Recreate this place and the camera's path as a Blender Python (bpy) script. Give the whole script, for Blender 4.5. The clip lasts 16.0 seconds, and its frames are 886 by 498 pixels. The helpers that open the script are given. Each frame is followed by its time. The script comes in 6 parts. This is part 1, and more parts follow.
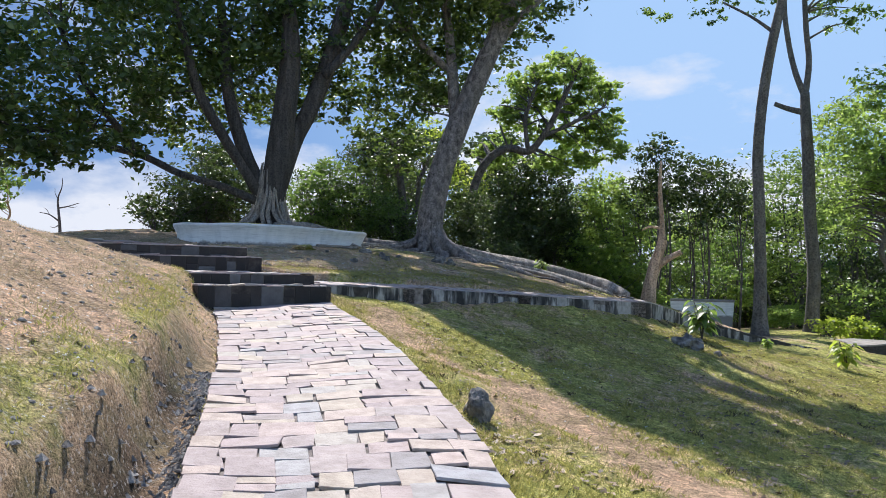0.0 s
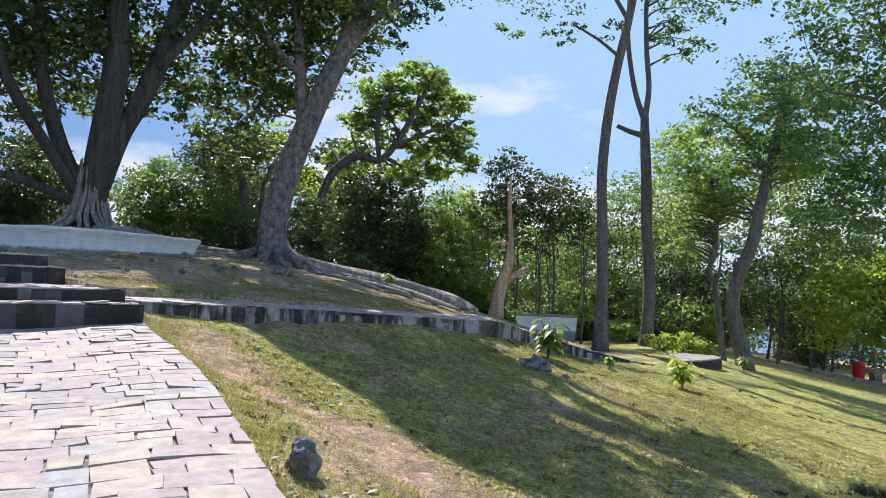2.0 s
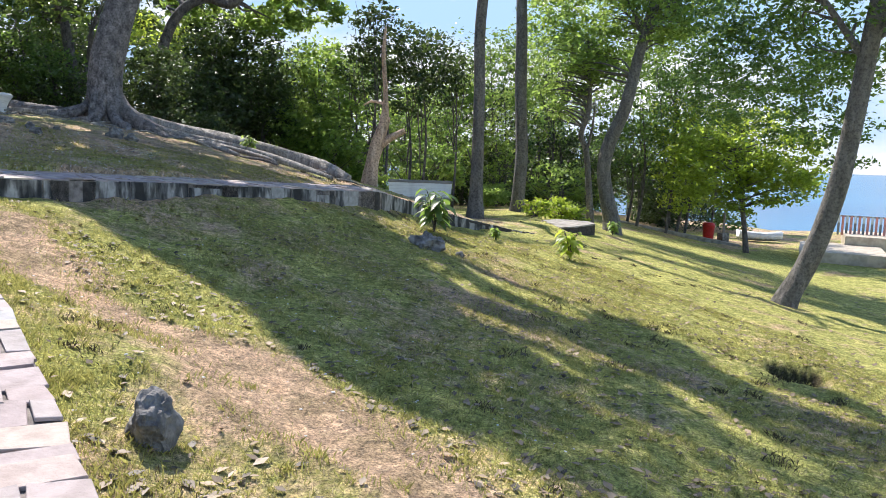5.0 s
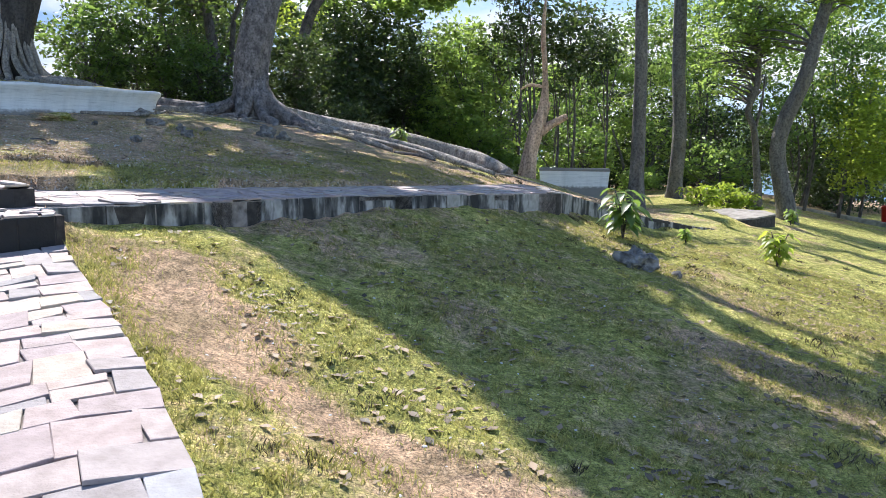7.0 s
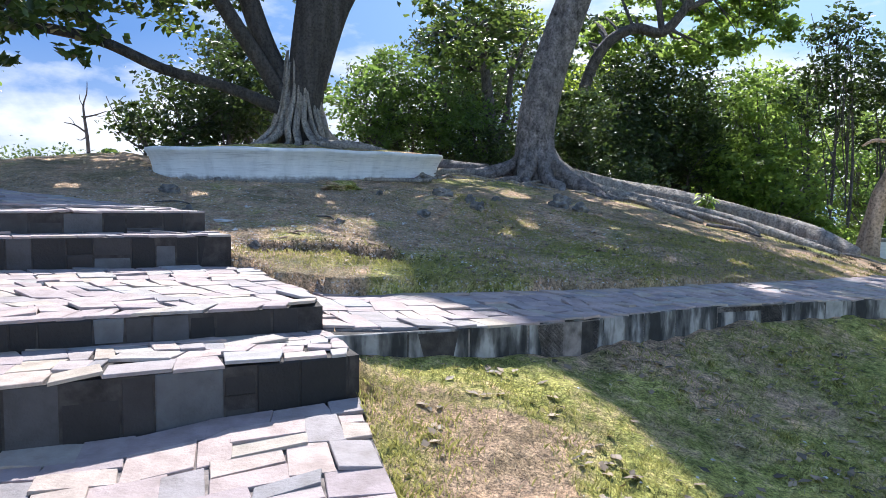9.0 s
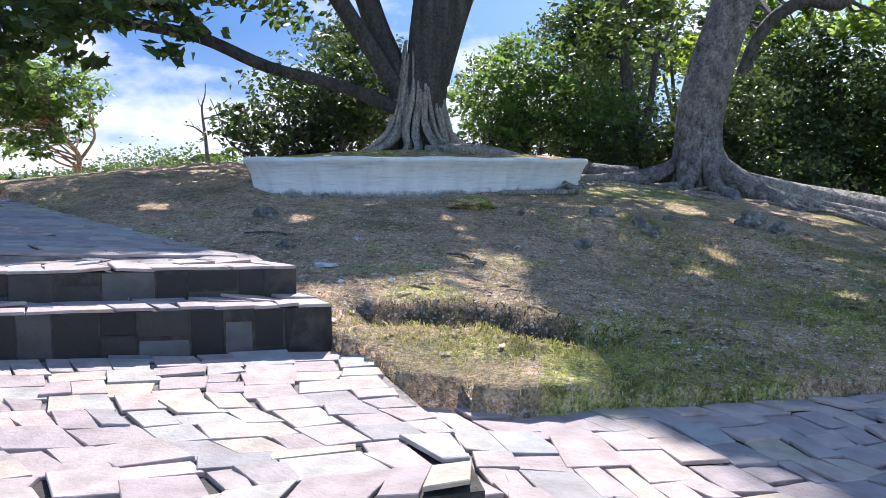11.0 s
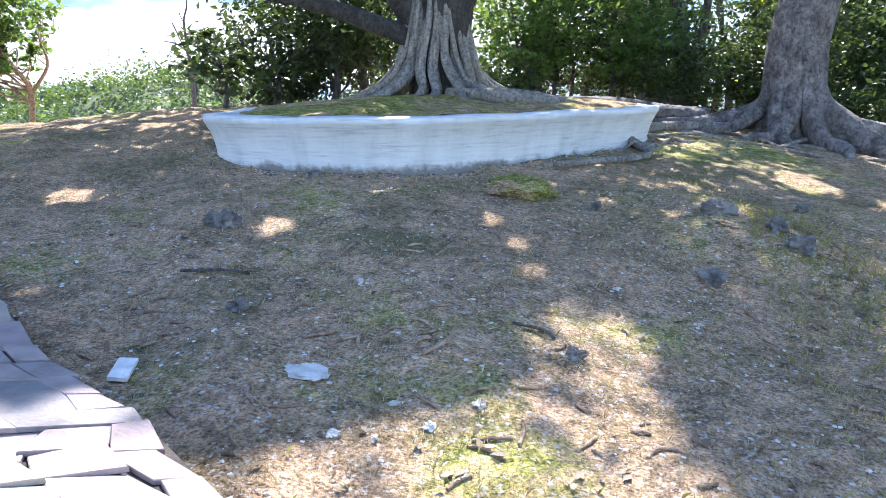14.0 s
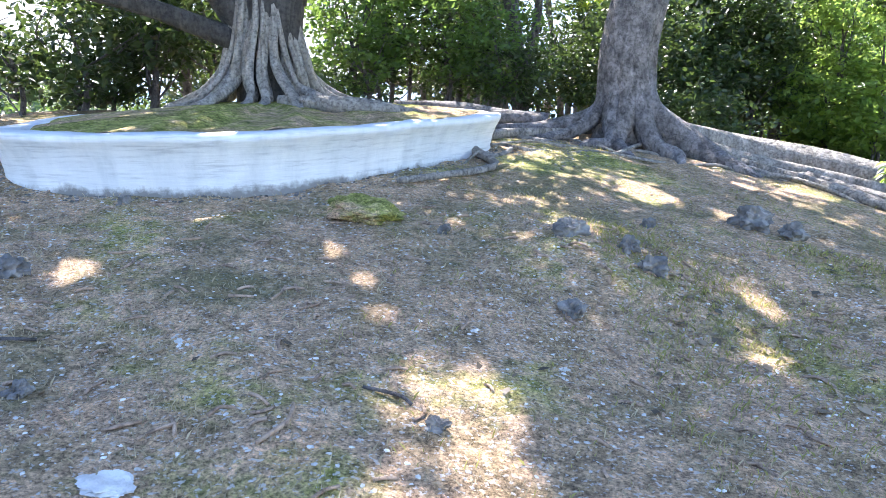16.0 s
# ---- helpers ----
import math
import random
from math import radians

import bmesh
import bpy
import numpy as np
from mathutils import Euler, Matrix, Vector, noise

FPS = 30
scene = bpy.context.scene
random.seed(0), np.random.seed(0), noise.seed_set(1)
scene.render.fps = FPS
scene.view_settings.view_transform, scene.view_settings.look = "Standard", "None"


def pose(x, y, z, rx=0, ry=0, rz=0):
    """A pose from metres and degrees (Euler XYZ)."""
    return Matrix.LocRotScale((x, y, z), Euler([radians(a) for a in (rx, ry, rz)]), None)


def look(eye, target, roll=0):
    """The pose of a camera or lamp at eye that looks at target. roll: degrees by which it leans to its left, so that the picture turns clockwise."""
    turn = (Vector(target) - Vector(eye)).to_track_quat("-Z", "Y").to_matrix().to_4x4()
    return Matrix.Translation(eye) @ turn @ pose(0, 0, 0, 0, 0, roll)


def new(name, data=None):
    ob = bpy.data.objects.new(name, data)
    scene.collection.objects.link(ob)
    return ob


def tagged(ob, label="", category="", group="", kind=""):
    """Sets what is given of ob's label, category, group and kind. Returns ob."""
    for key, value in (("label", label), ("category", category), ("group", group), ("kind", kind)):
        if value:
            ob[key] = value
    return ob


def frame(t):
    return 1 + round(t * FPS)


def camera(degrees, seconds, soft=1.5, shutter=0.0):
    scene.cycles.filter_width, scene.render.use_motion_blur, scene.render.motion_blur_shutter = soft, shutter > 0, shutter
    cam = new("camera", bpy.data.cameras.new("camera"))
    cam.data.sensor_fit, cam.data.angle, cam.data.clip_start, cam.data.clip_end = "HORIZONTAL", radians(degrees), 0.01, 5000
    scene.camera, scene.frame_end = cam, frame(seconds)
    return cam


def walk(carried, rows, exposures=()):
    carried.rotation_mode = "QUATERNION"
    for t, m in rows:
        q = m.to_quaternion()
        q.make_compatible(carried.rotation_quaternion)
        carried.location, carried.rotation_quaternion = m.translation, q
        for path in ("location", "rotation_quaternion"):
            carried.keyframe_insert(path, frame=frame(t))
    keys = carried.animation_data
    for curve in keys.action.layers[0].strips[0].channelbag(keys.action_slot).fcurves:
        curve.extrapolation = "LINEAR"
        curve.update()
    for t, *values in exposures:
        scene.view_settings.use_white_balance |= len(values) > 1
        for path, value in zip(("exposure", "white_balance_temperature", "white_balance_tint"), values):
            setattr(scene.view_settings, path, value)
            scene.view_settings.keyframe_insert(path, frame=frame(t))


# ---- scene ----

cam = camera(60.0, 16.0, soft=0.8)
METRES, EYE, TILT, LEAN, TURN = 12.0, 1.5, 2.2, -1.0, 0.0
ROWS = [
    (0.0, 0.0, 0.0, 0.0, 0.0, 0.0, -0.0),
    (0.5, 0.0016, 0.0193, 0.0037, -1.15, 2.05, -0.49),
    (1.0, 0.0083, 0.0403, 0.0075, -3.69, 2.76, -0.85),
    (1.5, 0.0137, 0.0539, 0.0076, -7.19, 2.17, -1.13),
    (2.0, 0.0145, 0.0705, 0.0088, -11.09, 0.75, -1.34),
    (2.5, 0.0157, 0.0836, 0.0072, -14.83, -1.17, -1.56),
    (3.0, 0.021, 0.0999, 0.0042, -17.86, -3.2, -1.91),
    (5.5, 0.0187, 0.2467, 0.0092, -21.6, -10.19, -2.0),
    (6.0, 0.0117, 0.2853, 0.0091, -19.54, -11.04, -1.31),
    (6.5, 0.0046, 0.3291, 0.0159, -16.52, -11.34, -0.62),
    (7.0, -0.0089, 0.3732, 0.023, -12.88, -10.99, -0.02),
    (7.5, -0.0213, 0.4179, 0.0284, -8.7, -10.08, 0.4),
    (8.0, -0.0383, 0.4606, 0.032, -4.04, -8.92, 0.55),
    (8.5, -0.0493, 0.502, 0.0357, 0.81, -7.93, 0.52),
    (9.0, -0.0602, 0.5448, 0.0405, 5.36, -7.29, 0.48),
    (9.5, -0.0733, 0.5865, 0.043, 9.12, -6.97, 0.59),
    (10.0, -0.086, 0.6294, 0.0468, 11.95, -7.02, 0.81),
    (12.5, -0.1584, 0.824, 0.0654, 14.12, -9.88, 1.97),
    (13.0, -0.1711, 0.8616, 0.07, 14.02, -11.03, 2.03),
    (13.5, -0.1793, 0.8842, 0.0818, 14.06, -12.58, 1.97),
    (14.0, -0.1855, 0.9083, 0.0872, 13.75, -14.33, 1.89),
    (14.5, -0.1913, 0.9248, 0.0929, 12.84, -15.73, 1.76),
    (15.0, -0.197, 0.936, 0.0947, 10.9, -16.33, 1.6),
    (15.5, -0.1956, 0.9451, 0.0951, 7.44, -16.16, 1.43),
    (16.0, -0.1924, 0.9508, 0.0958, 1.84, -15.02, 1.22),
]
walk(cam, [(t, pose(0, 0, EYE, TILT, LEAN, TURN) @ pose(METRES * x, METRES * y, METRES * z, 90 + pitch, roll, yaw)) for t, x, y, z, yaw, pitch, roll in ROWS],
     [(0, 0.45, 6250, 14), (3, 0.65, 6250, 14), (5.5, 0.85, 6450, 14), (8, 0.88, 6100, 14), (10, 0.8, 6050, 14), (12.5, 1.3, 6100, 16), (14.5, 1.8, 6100, 16), (16, 2.15, 6200, 17)])

# ---- world and light ----
SUN_EL, SUN_AZ = 48.0, -9.0          # degrees; azimuth from +y towards +x
world = bpy.data.worlds.new("sky")
scene.world = world
world.use_nodes = True
wn = world.node_tree.nodes
sky = wn.new("ShaderNodeTexSky")
sky.sky_type, sky.sun_disc = "NISHITA", False
sky.sun_elevation, sky.sun_rotation = radians(SUN_EL), radians(SUN_AZ)
sky.dust_density, sky.ozone_density = 0.15, 1.8
wn["Background"].inputs["Strength"].default_value = 0.15
world.node_tree.links.new(sky.outputs["Color"], wn["Background"].inputs["Color"])
sd = Vector((math.sin(radians(SUN_AZ)) * math.cos(radians(SUN_EL)), math.cos(radians(SUN_AZ)) * math.cos(radians(SUN_EL)), math.sin(radians(SUN_EL))))
sun = new("sun", bpy.data.lights.new("sun", "SUN"))
sun.data.energy, sun.data.angle, sun.data.color = 5.0, radians(0.53), (1.0, 0.95, 0.86)
sun.matrix_world = look(sd * 100, (0, 0, 0))

rng = np.random.default_rng(7)


# ---- materials ----
def material(name):
    m = bpy.data.materials.new(name)
    m.use_nodes = True
    t = m.node_tree
    return m, t, t.nodes["Principled BSDF"], t.nodes["Material Output"]


def node(t, kind, **values):
    n = t.nodes.new(kind)
    for k, v in values.items():
        n.inputs[k.replace("_", " ")].default_value = v
    return n


def ramp(t, fac, stops):
    r = t.nodes.new("ShaderNodeValToRGB")
    e = r.color_ramp.elements
    while len(e) < len(stops):
        e.new(0.5)
    for el, (p, c) in zip(e, stops):
        el.position, el.color = p, (*c, 1)
    t.links.new(fac, r.inputs["Fac"])
    return r.outputs["Color"]


def noise_tex(t, scale, detail=4.0, rough=0.55, coords="Object"):
    c = t.nodes.new("ShaderNodeTexCoord")
    n = node(t, "ShaderNodeTexNoise", Scale=scale, Detail=detail, Roughness=rough)
    t.links.new(c.outputs[coords], n.inputs["Vector"])
    return n


def mix(t, fac, a, b, mode="MIX"):
    n = t.nodes.new("ShaderNodeMix")
    n.data_type, n.blend_type = "RGBA", mode
    if isinstance(fac, (int, float)):
        n.inputs[0].default_value = fac
    else:
        t.links.new(fac, n.inputs[0])
    for sock, v in ((n.inputs[6], a), (n.inputs[7], b)):
        if isinstance(v, tuple):
            sock.default_value = (*v, 1)
        else:
            t.links.new(v, sock)
    return n.outputs[2]


def bump(t, bsdf, height, strength, distance=0.02):
    b = node(t, "ShaderNodeBump", Strength=strength, Distance=distance)
    t.links.new(height, b.inputs["Height"])
    t.links.new(b.outputs["Normal"], bsdf.inputs["Normal"])


def leaf_material(name, lo, hi, glow, share=0.4, gloss=0.4):
    m, t, p, out = material(name)
    g = t.nodes.new("ShaderNodeNewGeometry")
    col = ramp(t, g.outputs["Random Per Island"], [(0.0, lo), (0.7, hi), (1.0, tuple(min(1, c * 1.5) for c in hi))])
    t.links.new(col, p.inputs["Base Color"])
    p.inputs["Roughness"].default_value = gloss
    tr = t.nodes.new("ShaderNodeBsdfTranslucent")
    tc = ramp(t, g.outputs["Random Per Island"], [(0.0, tuple(c * 0.6 for c in glow)), (1.0, glow)])
    t.links.new(tc, tr.inputs["Color"])
    ms = t.nodes.new("ShaderNodeMixShader")
    ms.inputs[0].default_value = share
    t.links.new(p.outputs[0], ms.inputs[1])
    t.links.new(tr.outputs[0], ms.inputs[2])
    t.links.new(ms.outputs[0], out.inputs["Surface"])
    return m


def bark_material(name, dark, light, scale=6.0, stretch=0.25):
    m, t, p, out = material(name)
    c = t.nodes.new("ShaderNodeTexCoord")
    mp = node(t, "ShaderNodeMapping", Scale=(1, 1, stretch))
    t.links.new(c.outputs["Object"], mp.inputs["Vector"])
    a = node(t, "ShaderNodeTexNoise", Scale=scale, Detail=8.0, Roughness=0.65)
    t.links.new(mp.outputs[0], a.inputs["Vector"])
    b = noise_tex(t, 1.3, 3)
    col = ramp(t, a.outputs["Fac"], [(0.3, dark), (0.68, light)])
    col = mix(t, ramp(t, b.outputs["Fac"], [(0.42, (0, 0, 0)), (0.7, (0.55, 0.55, 0.55))]), col, tuple(0.5 * v for v in light), "MIX")
    flake = node(t, "ShaderNodeTexNoise", Scale=scale * 3.2, Detail=5.0, Roughness=0.7)
    t.links.new(c.outputs["Object"], flake.inputs["Vector"])
    col = mix(t, 0.85, col, ramp(t, flake.outputs["Fac"], [(0.38, (0.4, 0.4, 0.4)), (0.5, (0.95, 0.95, 0.95)), (0.66, (1.3, 1.3, 1.3))]), "MULTIPLY")
    t.links.new(col, p.inputs["Base Color"])
    p.inputs["Roughness"].default_value = 0.9
    bump(t, p, a.outputs["Fac"], 1.0, 0.09)
    return m


def stone_material(name, stops, scale=9.0, rough=0.75, use_random=True, depth=0.01):
    m, t, p, out = material(name)
    n = noise_tex(t, scale, 6)
    n2 = noise_tex(t, scale * 6, 4)
    if use_random:
        o = t.nodes.new("ShaderNodeObjectInfo")
        g = t.nodes.new("ShaderNodeNewGeometry")
        add = t.nodes.new("ShaderNodeMath")
        add.operation = "ADD"
        fr = t.nodes.new("ShaderNodeMath")
        fr.operation = "FRACT"
        t.links.new(o.outputs["Random"], add.inputs[0])
        t.links.new(g.outputs["Random Per Island"], add.inputs[1])
        t.links.new(add.outputs[0], fr.inputs[0])
        base = ramp(t, fr.outputs[0], stops)
    else:
        base = ramp(t, n.outputs["Fac"], stops)
    spot = ramp(t, n.outputs["Fac"], [(0.32, (0.62, 0.6, 0.58)), (0.6, (1.0, 1.0, 1.0))])
    col = mix(t, 0.8, base, spot, "MULTIPLY")
    t.links.new(col, p.inputs["Base Color"])
    p.inputs["Roughness"].default_value = rough
    bump(t, p, n2.outputs["Fac"], 0.5, depth)
    return m


LEAF_DARK = leaf_material("leaf_dark", (0.023, 0.042, 0.017), (0.053, 0.092, 0.027), (0.22, 0.32, 0.06), 0.4, 0.33)
# darkest leaf tone: shade inside woods and thickets is put into this colour
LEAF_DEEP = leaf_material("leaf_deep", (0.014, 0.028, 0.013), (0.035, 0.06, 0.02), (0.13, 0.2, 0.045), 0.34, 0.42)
LEAF_MID = leaf_material("leaf_mid", (0.028, 0.062, 0.018), (0.06, 0.12, 0.032), (0.3, 0.46, 0.09), 0.45)
LEAF_LIGHT = leaf_material("leaf_light", (0.045, 0.095, 0.022), (0.09, 0.16, 0.04), (0.5, 0.68, 0.14), 0.55)
LEAF_LIME = leaf_material("leaf_lime", (0.06, 0.11, 0.02), (0.12, 0.18, 0.03), (0.6, 0.74, 0.09), 0.6)
BARK_FIG = bark_material("bark_fig", (0.016, 0.014, 0.013), (0.105, 0.094, 0.085), 7.0, 0.12)
BARK_GREY = bark_material("bark_grey", (0.025, 0.022, 0.022), (0.2, 0.18, 0.18), 11.0, 0.5)
BARK_SMOOTH = bark_material("bark_smooth", (0.075, 0.068, 0.062), (0.21, 0.195, 0.18), 5.0, 0.3)
BARK_MOTTLED = bark_material("bark_mottled", (0.022, 0.02, 0.02), (0.33, 0.3, 0.295), 8.0, 0.7)
BARK_ROOT = bark_material("fig_root_bark", (0.13, 0.115, 0.1), (0.45, 0.41, 0.365), 9.0, 0.2)
BARK_PALE = bark_material("bark_pale", (0.26, 0.16, 0.1), (0.66, 0.48, 0.35), 7.0, 0.15)
PAVER = stone_material("pale_flagstone", [(0.0, (0.25, 0.235, 0.24)), (0.2, (0.40, 0.33, 0.31)), (0.4, (0.33, 0.265, 0.265)), (0.6, (0.46, 0.36, 0.325)), (0.82, (0.44, 0.37, 0.29)), (1.0, (0.33, 0.33, 0.345))])
RISER = stone_material("dark_slate", [(0.0, (0.014, 0.013, 0.013)), (0.4, (0.032, 0.028, 0.027)), (0.68, (0.06, 0.056, 0.056)), (0.88, (0.11, 0.112, 0.118)), (1.0, (0.17, 0.178, 0.19))])


def wall_stone():
    m, t, p, out = material("stained_wall_stone")
    c = t.nodes.new("ShaderNodeTexCoord")
    mp = node(t, "ShaderNodeMapping", Scale=(1, 1, 0.28))
    t.links.new(c.outputs["Object"], mp.inputs["Vector"])
    a = node(t, "ShaderNodeTexNoise", Scale=5.5, Detail=5.0, Roughness=0.55)
    t.links.new(mp.outputs[0], a.inputs["Vector"])
    b = noise_tex(t, 11, 6)
    col = ramp(t, a.outputs["Fac"], [(0.42, (0.03, 0.03, 0.03)), (0.5, (0.13, 0.125, 0.12)), (0.58, (0.38, 0.365, 0.35))])
    col = mix(t, 0.7, col, ramp(t, b.outputs["Fac"], [(0.3, (0.5, 0.5, 0.5)), (0.65, (1.1, 1.1, 1.1))]), "MULTIPLY")
    t.links.new(col, p.inputs["Base Color"])
    p.inputs["Roughness"].default_value = 0.9
    bump(t, p, b.outputs["Fac"], 0.5, 0.015)
    return m


WALLSTONE = wall_stone()
MORTAR = stone_material("grey_joint_mortar", [(0.3, (0.15, 0.13, 0.12)), (0.7, (0.3, 0.26, 0.24))], 14.0, 0.9, False)
# dark joints, and the shade painted on the concrete slab's sides
JOINT_AND_SHADE = stone_material("dark_joint_and_shaded_side", [(0.3, (0.03, 0.027, 0.025)), (0.7, (0.07, 0.06, 0.055))], 14.0, 0.9, False)
ROCK = stone_material("grey_rock", [(0.25, (0.07, 0.07, 0.07)), (0.5, (0.2, 0.19, 0.18)), (0.75, (0.38, 0.36, 0.33))], 8.0, 0.9, False, 0.04)
WHITEROCK = stone_material("white_rock", [(0.2, (0.62, 0.61, 0.59)), (0.8, (0.85, 0.84, 0.81))], 8.0, 0.9, False, 0.02)
CONCRETE = stone_material("pale_concrete", [(0.2, (0.22, 0.205, 0.185)), (0.8, (0.4, 0.37, 0.33))], 5.0, 0.9, False)
CREAM = stone_material("cream_paint", [(0.2, (0.42, 0.36, 0.28)), (0.8, (0.55, 0.48, 0.38))], 3.0, 0.7, False)
DARKHOLE = stone_material("dark_soil", [(0.2, (0.015, 0.012, 0.01)), (0.8, (0.05, 0.04, 0.03))], 9.0, 1.0, False)


def whitewash():
    """Brushed lime paint, worn in streaks, with splashed dirt along the foot."""
    m, t, p, out = material("whitewashed_concrete")
    c = t.nodes.new("ShaderNodeTexCoord")

    def stretched(scale, by, detail=6.0, rough=0.6):
        mp = node(t, "ShaderNodeMapping", Scale=by)
        t.links.new(c.outputs["Object"], mp.inputs["Vector"])
        n = node(t, "ShaderNodeTexNoise", Scale=scale, Detail=detail, Roughness=rough)
        t.links.new(mp.outputs[0], n.inputs["Vector"])
        return n.outputs["Fac"]
    runs, brush, blot = stretched(5.0, (1, 1, 0.12)), stretched(4.0, (0.6, 0.6, 9.0), 8.0, 0.7), noise_tex(t, 2.2, 5)
    d = noise_tex(t, 30, 4)
    col = ramp(t, runs, [(0.3, (0.56, 0.59, 0.61)), (0.5, (0.72, 0.74, 0.76)), (0.75, (0.8, 0.82, 0.83))])
    col = mix(t, ramp(t, blot.outputs["Fac"], [(0.35, (0.5, 0.5, 0.5)), (0.7, (0, 0, 0))]), col, (0.62, 0.64, 0.65))
    col = mix(t, 0.75, col, ramp(t, brush, [(0.34, (0.6, 0.61, 0.64)), (0.46, (0.92, 0.93, 0.94)), (0.6, (1.04, 1.04, 1.04))]), "MULTIPLY")
    z = t.nodes.new("ShaderNodeSeparateXYZ")
    t.links.new(c.outputs["Object"], z.inputs[0])
    foot = t.nodes.new("ShaderNodeMath")
    foot.operation = "MULTIPLY_ADD"
    foot.inputs[1].default_value = 0.22
    t.links.new(noise_tex(t, 7.0, 6, 0.7).outputs["Fac"], foot.inputs[0])
    t.links.new(z.outputs["Z"], foot.inputs[2])
    col = mix(t, ramp(t, foot.outputs[0], [(0.2, (0.88, 0.88, 0.88)), (0.26, (0, 0, 0))]), col, (0.16, 0.15, 0.14))
    t.links.new(col, p.inputs["Base Color"])
    p.inputs["Roughness"].default_value = 0.8
    bump(t, p, mix(t, 0.5, d.outputs["Fac"], brush), 0.4, 0.012)
    return m


def ground_material():
    m, t, p, out = material("lawn_and_bare_soil")
    at = t.nodes.new("ShaderNodeAttribute")
    at.attribute_name = "dry"
    a, b, c = noise_tex(t, 1.1, 5), noise_tex(t, 9, 6, 0.7), noise_tex(t, 70, 4, 0.7)
    green = ramp(t, b.outputs["Fac"], [(0.3, (0.13, 0.15, 0.04)), (0.5, (0.43, 0.42, 0.12)), (0.72, (0.72, 0.62, 0.25))])
    soil = ramp(t, b.outputs["Fac"], [(0.28, (0.24, 0.175, 0.13)), (0.5, (0.54, 0.37, 0.24)), (0.75, (0.74, 0.53, 0.36))])
    s = t.nodes.new("ShaderNodeMath")
    s.operation = "ADD"
    t.links.new(at.outputs["Fac"], s.inputs[0])
    t.links.new(a.outputs["Fac"], s.inputs[1])
    s2 = t.nodes.new("ShaderNodeMath")
    s2.operation = "MULTIPLY_ADD"
    s2.inputs[1].default_value = 0.5
    t.links.new(b.outputs["Fac"], s2.inputs[0])
    t.links.new(s.outputs[0], s2.inputs[2])
    f = ramp(t, s2.outputs[0], [(0.70, (0, 0, 0)), (0.9, (1, 1, 1))])
    col = mix(t, f, green, soil)
    big = ramp(t, noise_tex(t, 2.6, 6, 0.6).outputs["Fac"], [(0.38, (0.62, 0.65, 0.58)), (0.55, (1.0, 1.0, 1.0)), (0.7, (1.12, 1.05, 0.98))])
    col = mix(t, 0.85, col, big, "MULTIPLY")
    # shade of the ditch, bank and hole, mixed into the soil colour
    shade_mask = t.nodes.new("ShaderNodeAttribute")
    shade_mask.attribute_name = "hollow_shade"
    col = mix(t, shade_mask.outputs["Fac"], col, (0.03, 0.025, 0.018))
    fine = ramp(t, c.outputs["Fac"], [(0.34, (0.3, 0.3, 0.3)), (0.5, (0.95, 0.95, 0.95)), (0.68, (1.5, 1.48, 1.42))])
    col = mix(t, 0.95, col, fine, "MULTIPLY")
    mid = ramp(t, noise_tex(t, 24, 5, 0.65).outputs["Fac"], [(0.36, (0.62, 0.62, 0.62)), (0.6, (1.3, 1.3, 1.3))])
    col = mix(t, 0.9, col, mid, "MULTIPLY")
    grit = t.nodes.new("ShaderNodeAttribute")
    grit.attribute_name = "grit"
    chips = ramp(t, noise_tex(t, 46, 3, 0.5).outputs["Fac"], [(0.58, (0, 0, 0)), (0.66, (0.75, 0.75, 0.75))])
    chip = mix(t, grit.outputs["Fac"], (0, 0, 0), chips)
    col = mix(t, chip, col, (0.66, 0.63, 0.6))
    moss = ramp(t, noise_tex(t, 0.9, 6, 0.65).outputs["Fac"], [(0.5, (0, 0, 0)), (0.62, (0.62, 0.62, 0.62))])
    col = mix(t, mix(t, grit.outputs["Fac"], (0, 0, 0), moss), col, mix(t, 0.9, (0.13, 0.14, 0.065), mid, "MULTIPLY"))
    t.links.new(col, p.inputs["Base Color"])
    p.inputs["Roughness"].default_value = 1.0
    p.inputs["Specular IOR Level"].default_value = 0.15
    ad = t.nodes.new("ShaderNodeMath")
    ad.operation = "MULTIPLY_ADD"
    ad.inputs[1].default_value = 2.0
    t.links.new(b.outputs["Fac"], ad.inputs[0])
    t.links.new(c.outputs["Fac"], ad.inputs[2])
    bump(t, p, ad.outputs[0], 0.9, 0.03)
    return m


def plain(name, colour, rough=0.6, metal=0.0, scale=12.0, vary=0.25):
    m, t, p, out = material(name)
    n = noise_tex(t, scale, 5)
    col = ramp(t, n.outputs["Fac"], [(0.3, tuple(c * (1 - vary) for c in colour)), (0.7, tuple(min(1, c * (1 + vary)) for c in colour))])
    t.links.new(col, p.inputs["Base Color"])
    p.inputs["Roughness"].default_value, p.inputs["Metallic"].default_value = rough, metal
    return m


def water():
    m, t, p, out = material("sea_water")
    n = noise_tex(t, 0.4, 6)
    n2 = noise_tex(t, 0.01, 4)
    col = ramp(t, n2.outputs["Fac"], [(0.35, (0.02, 0.10, 0.20)), (0.65, (0.03, 0.16, 0.28))])
    t.links.new(col, p.inputs["Base Color"])
    p.inputs["Roughness"].default_value = 0.25
    bump(t, p, n.outputs["Fac"], 0.4, 0.3)
    return m


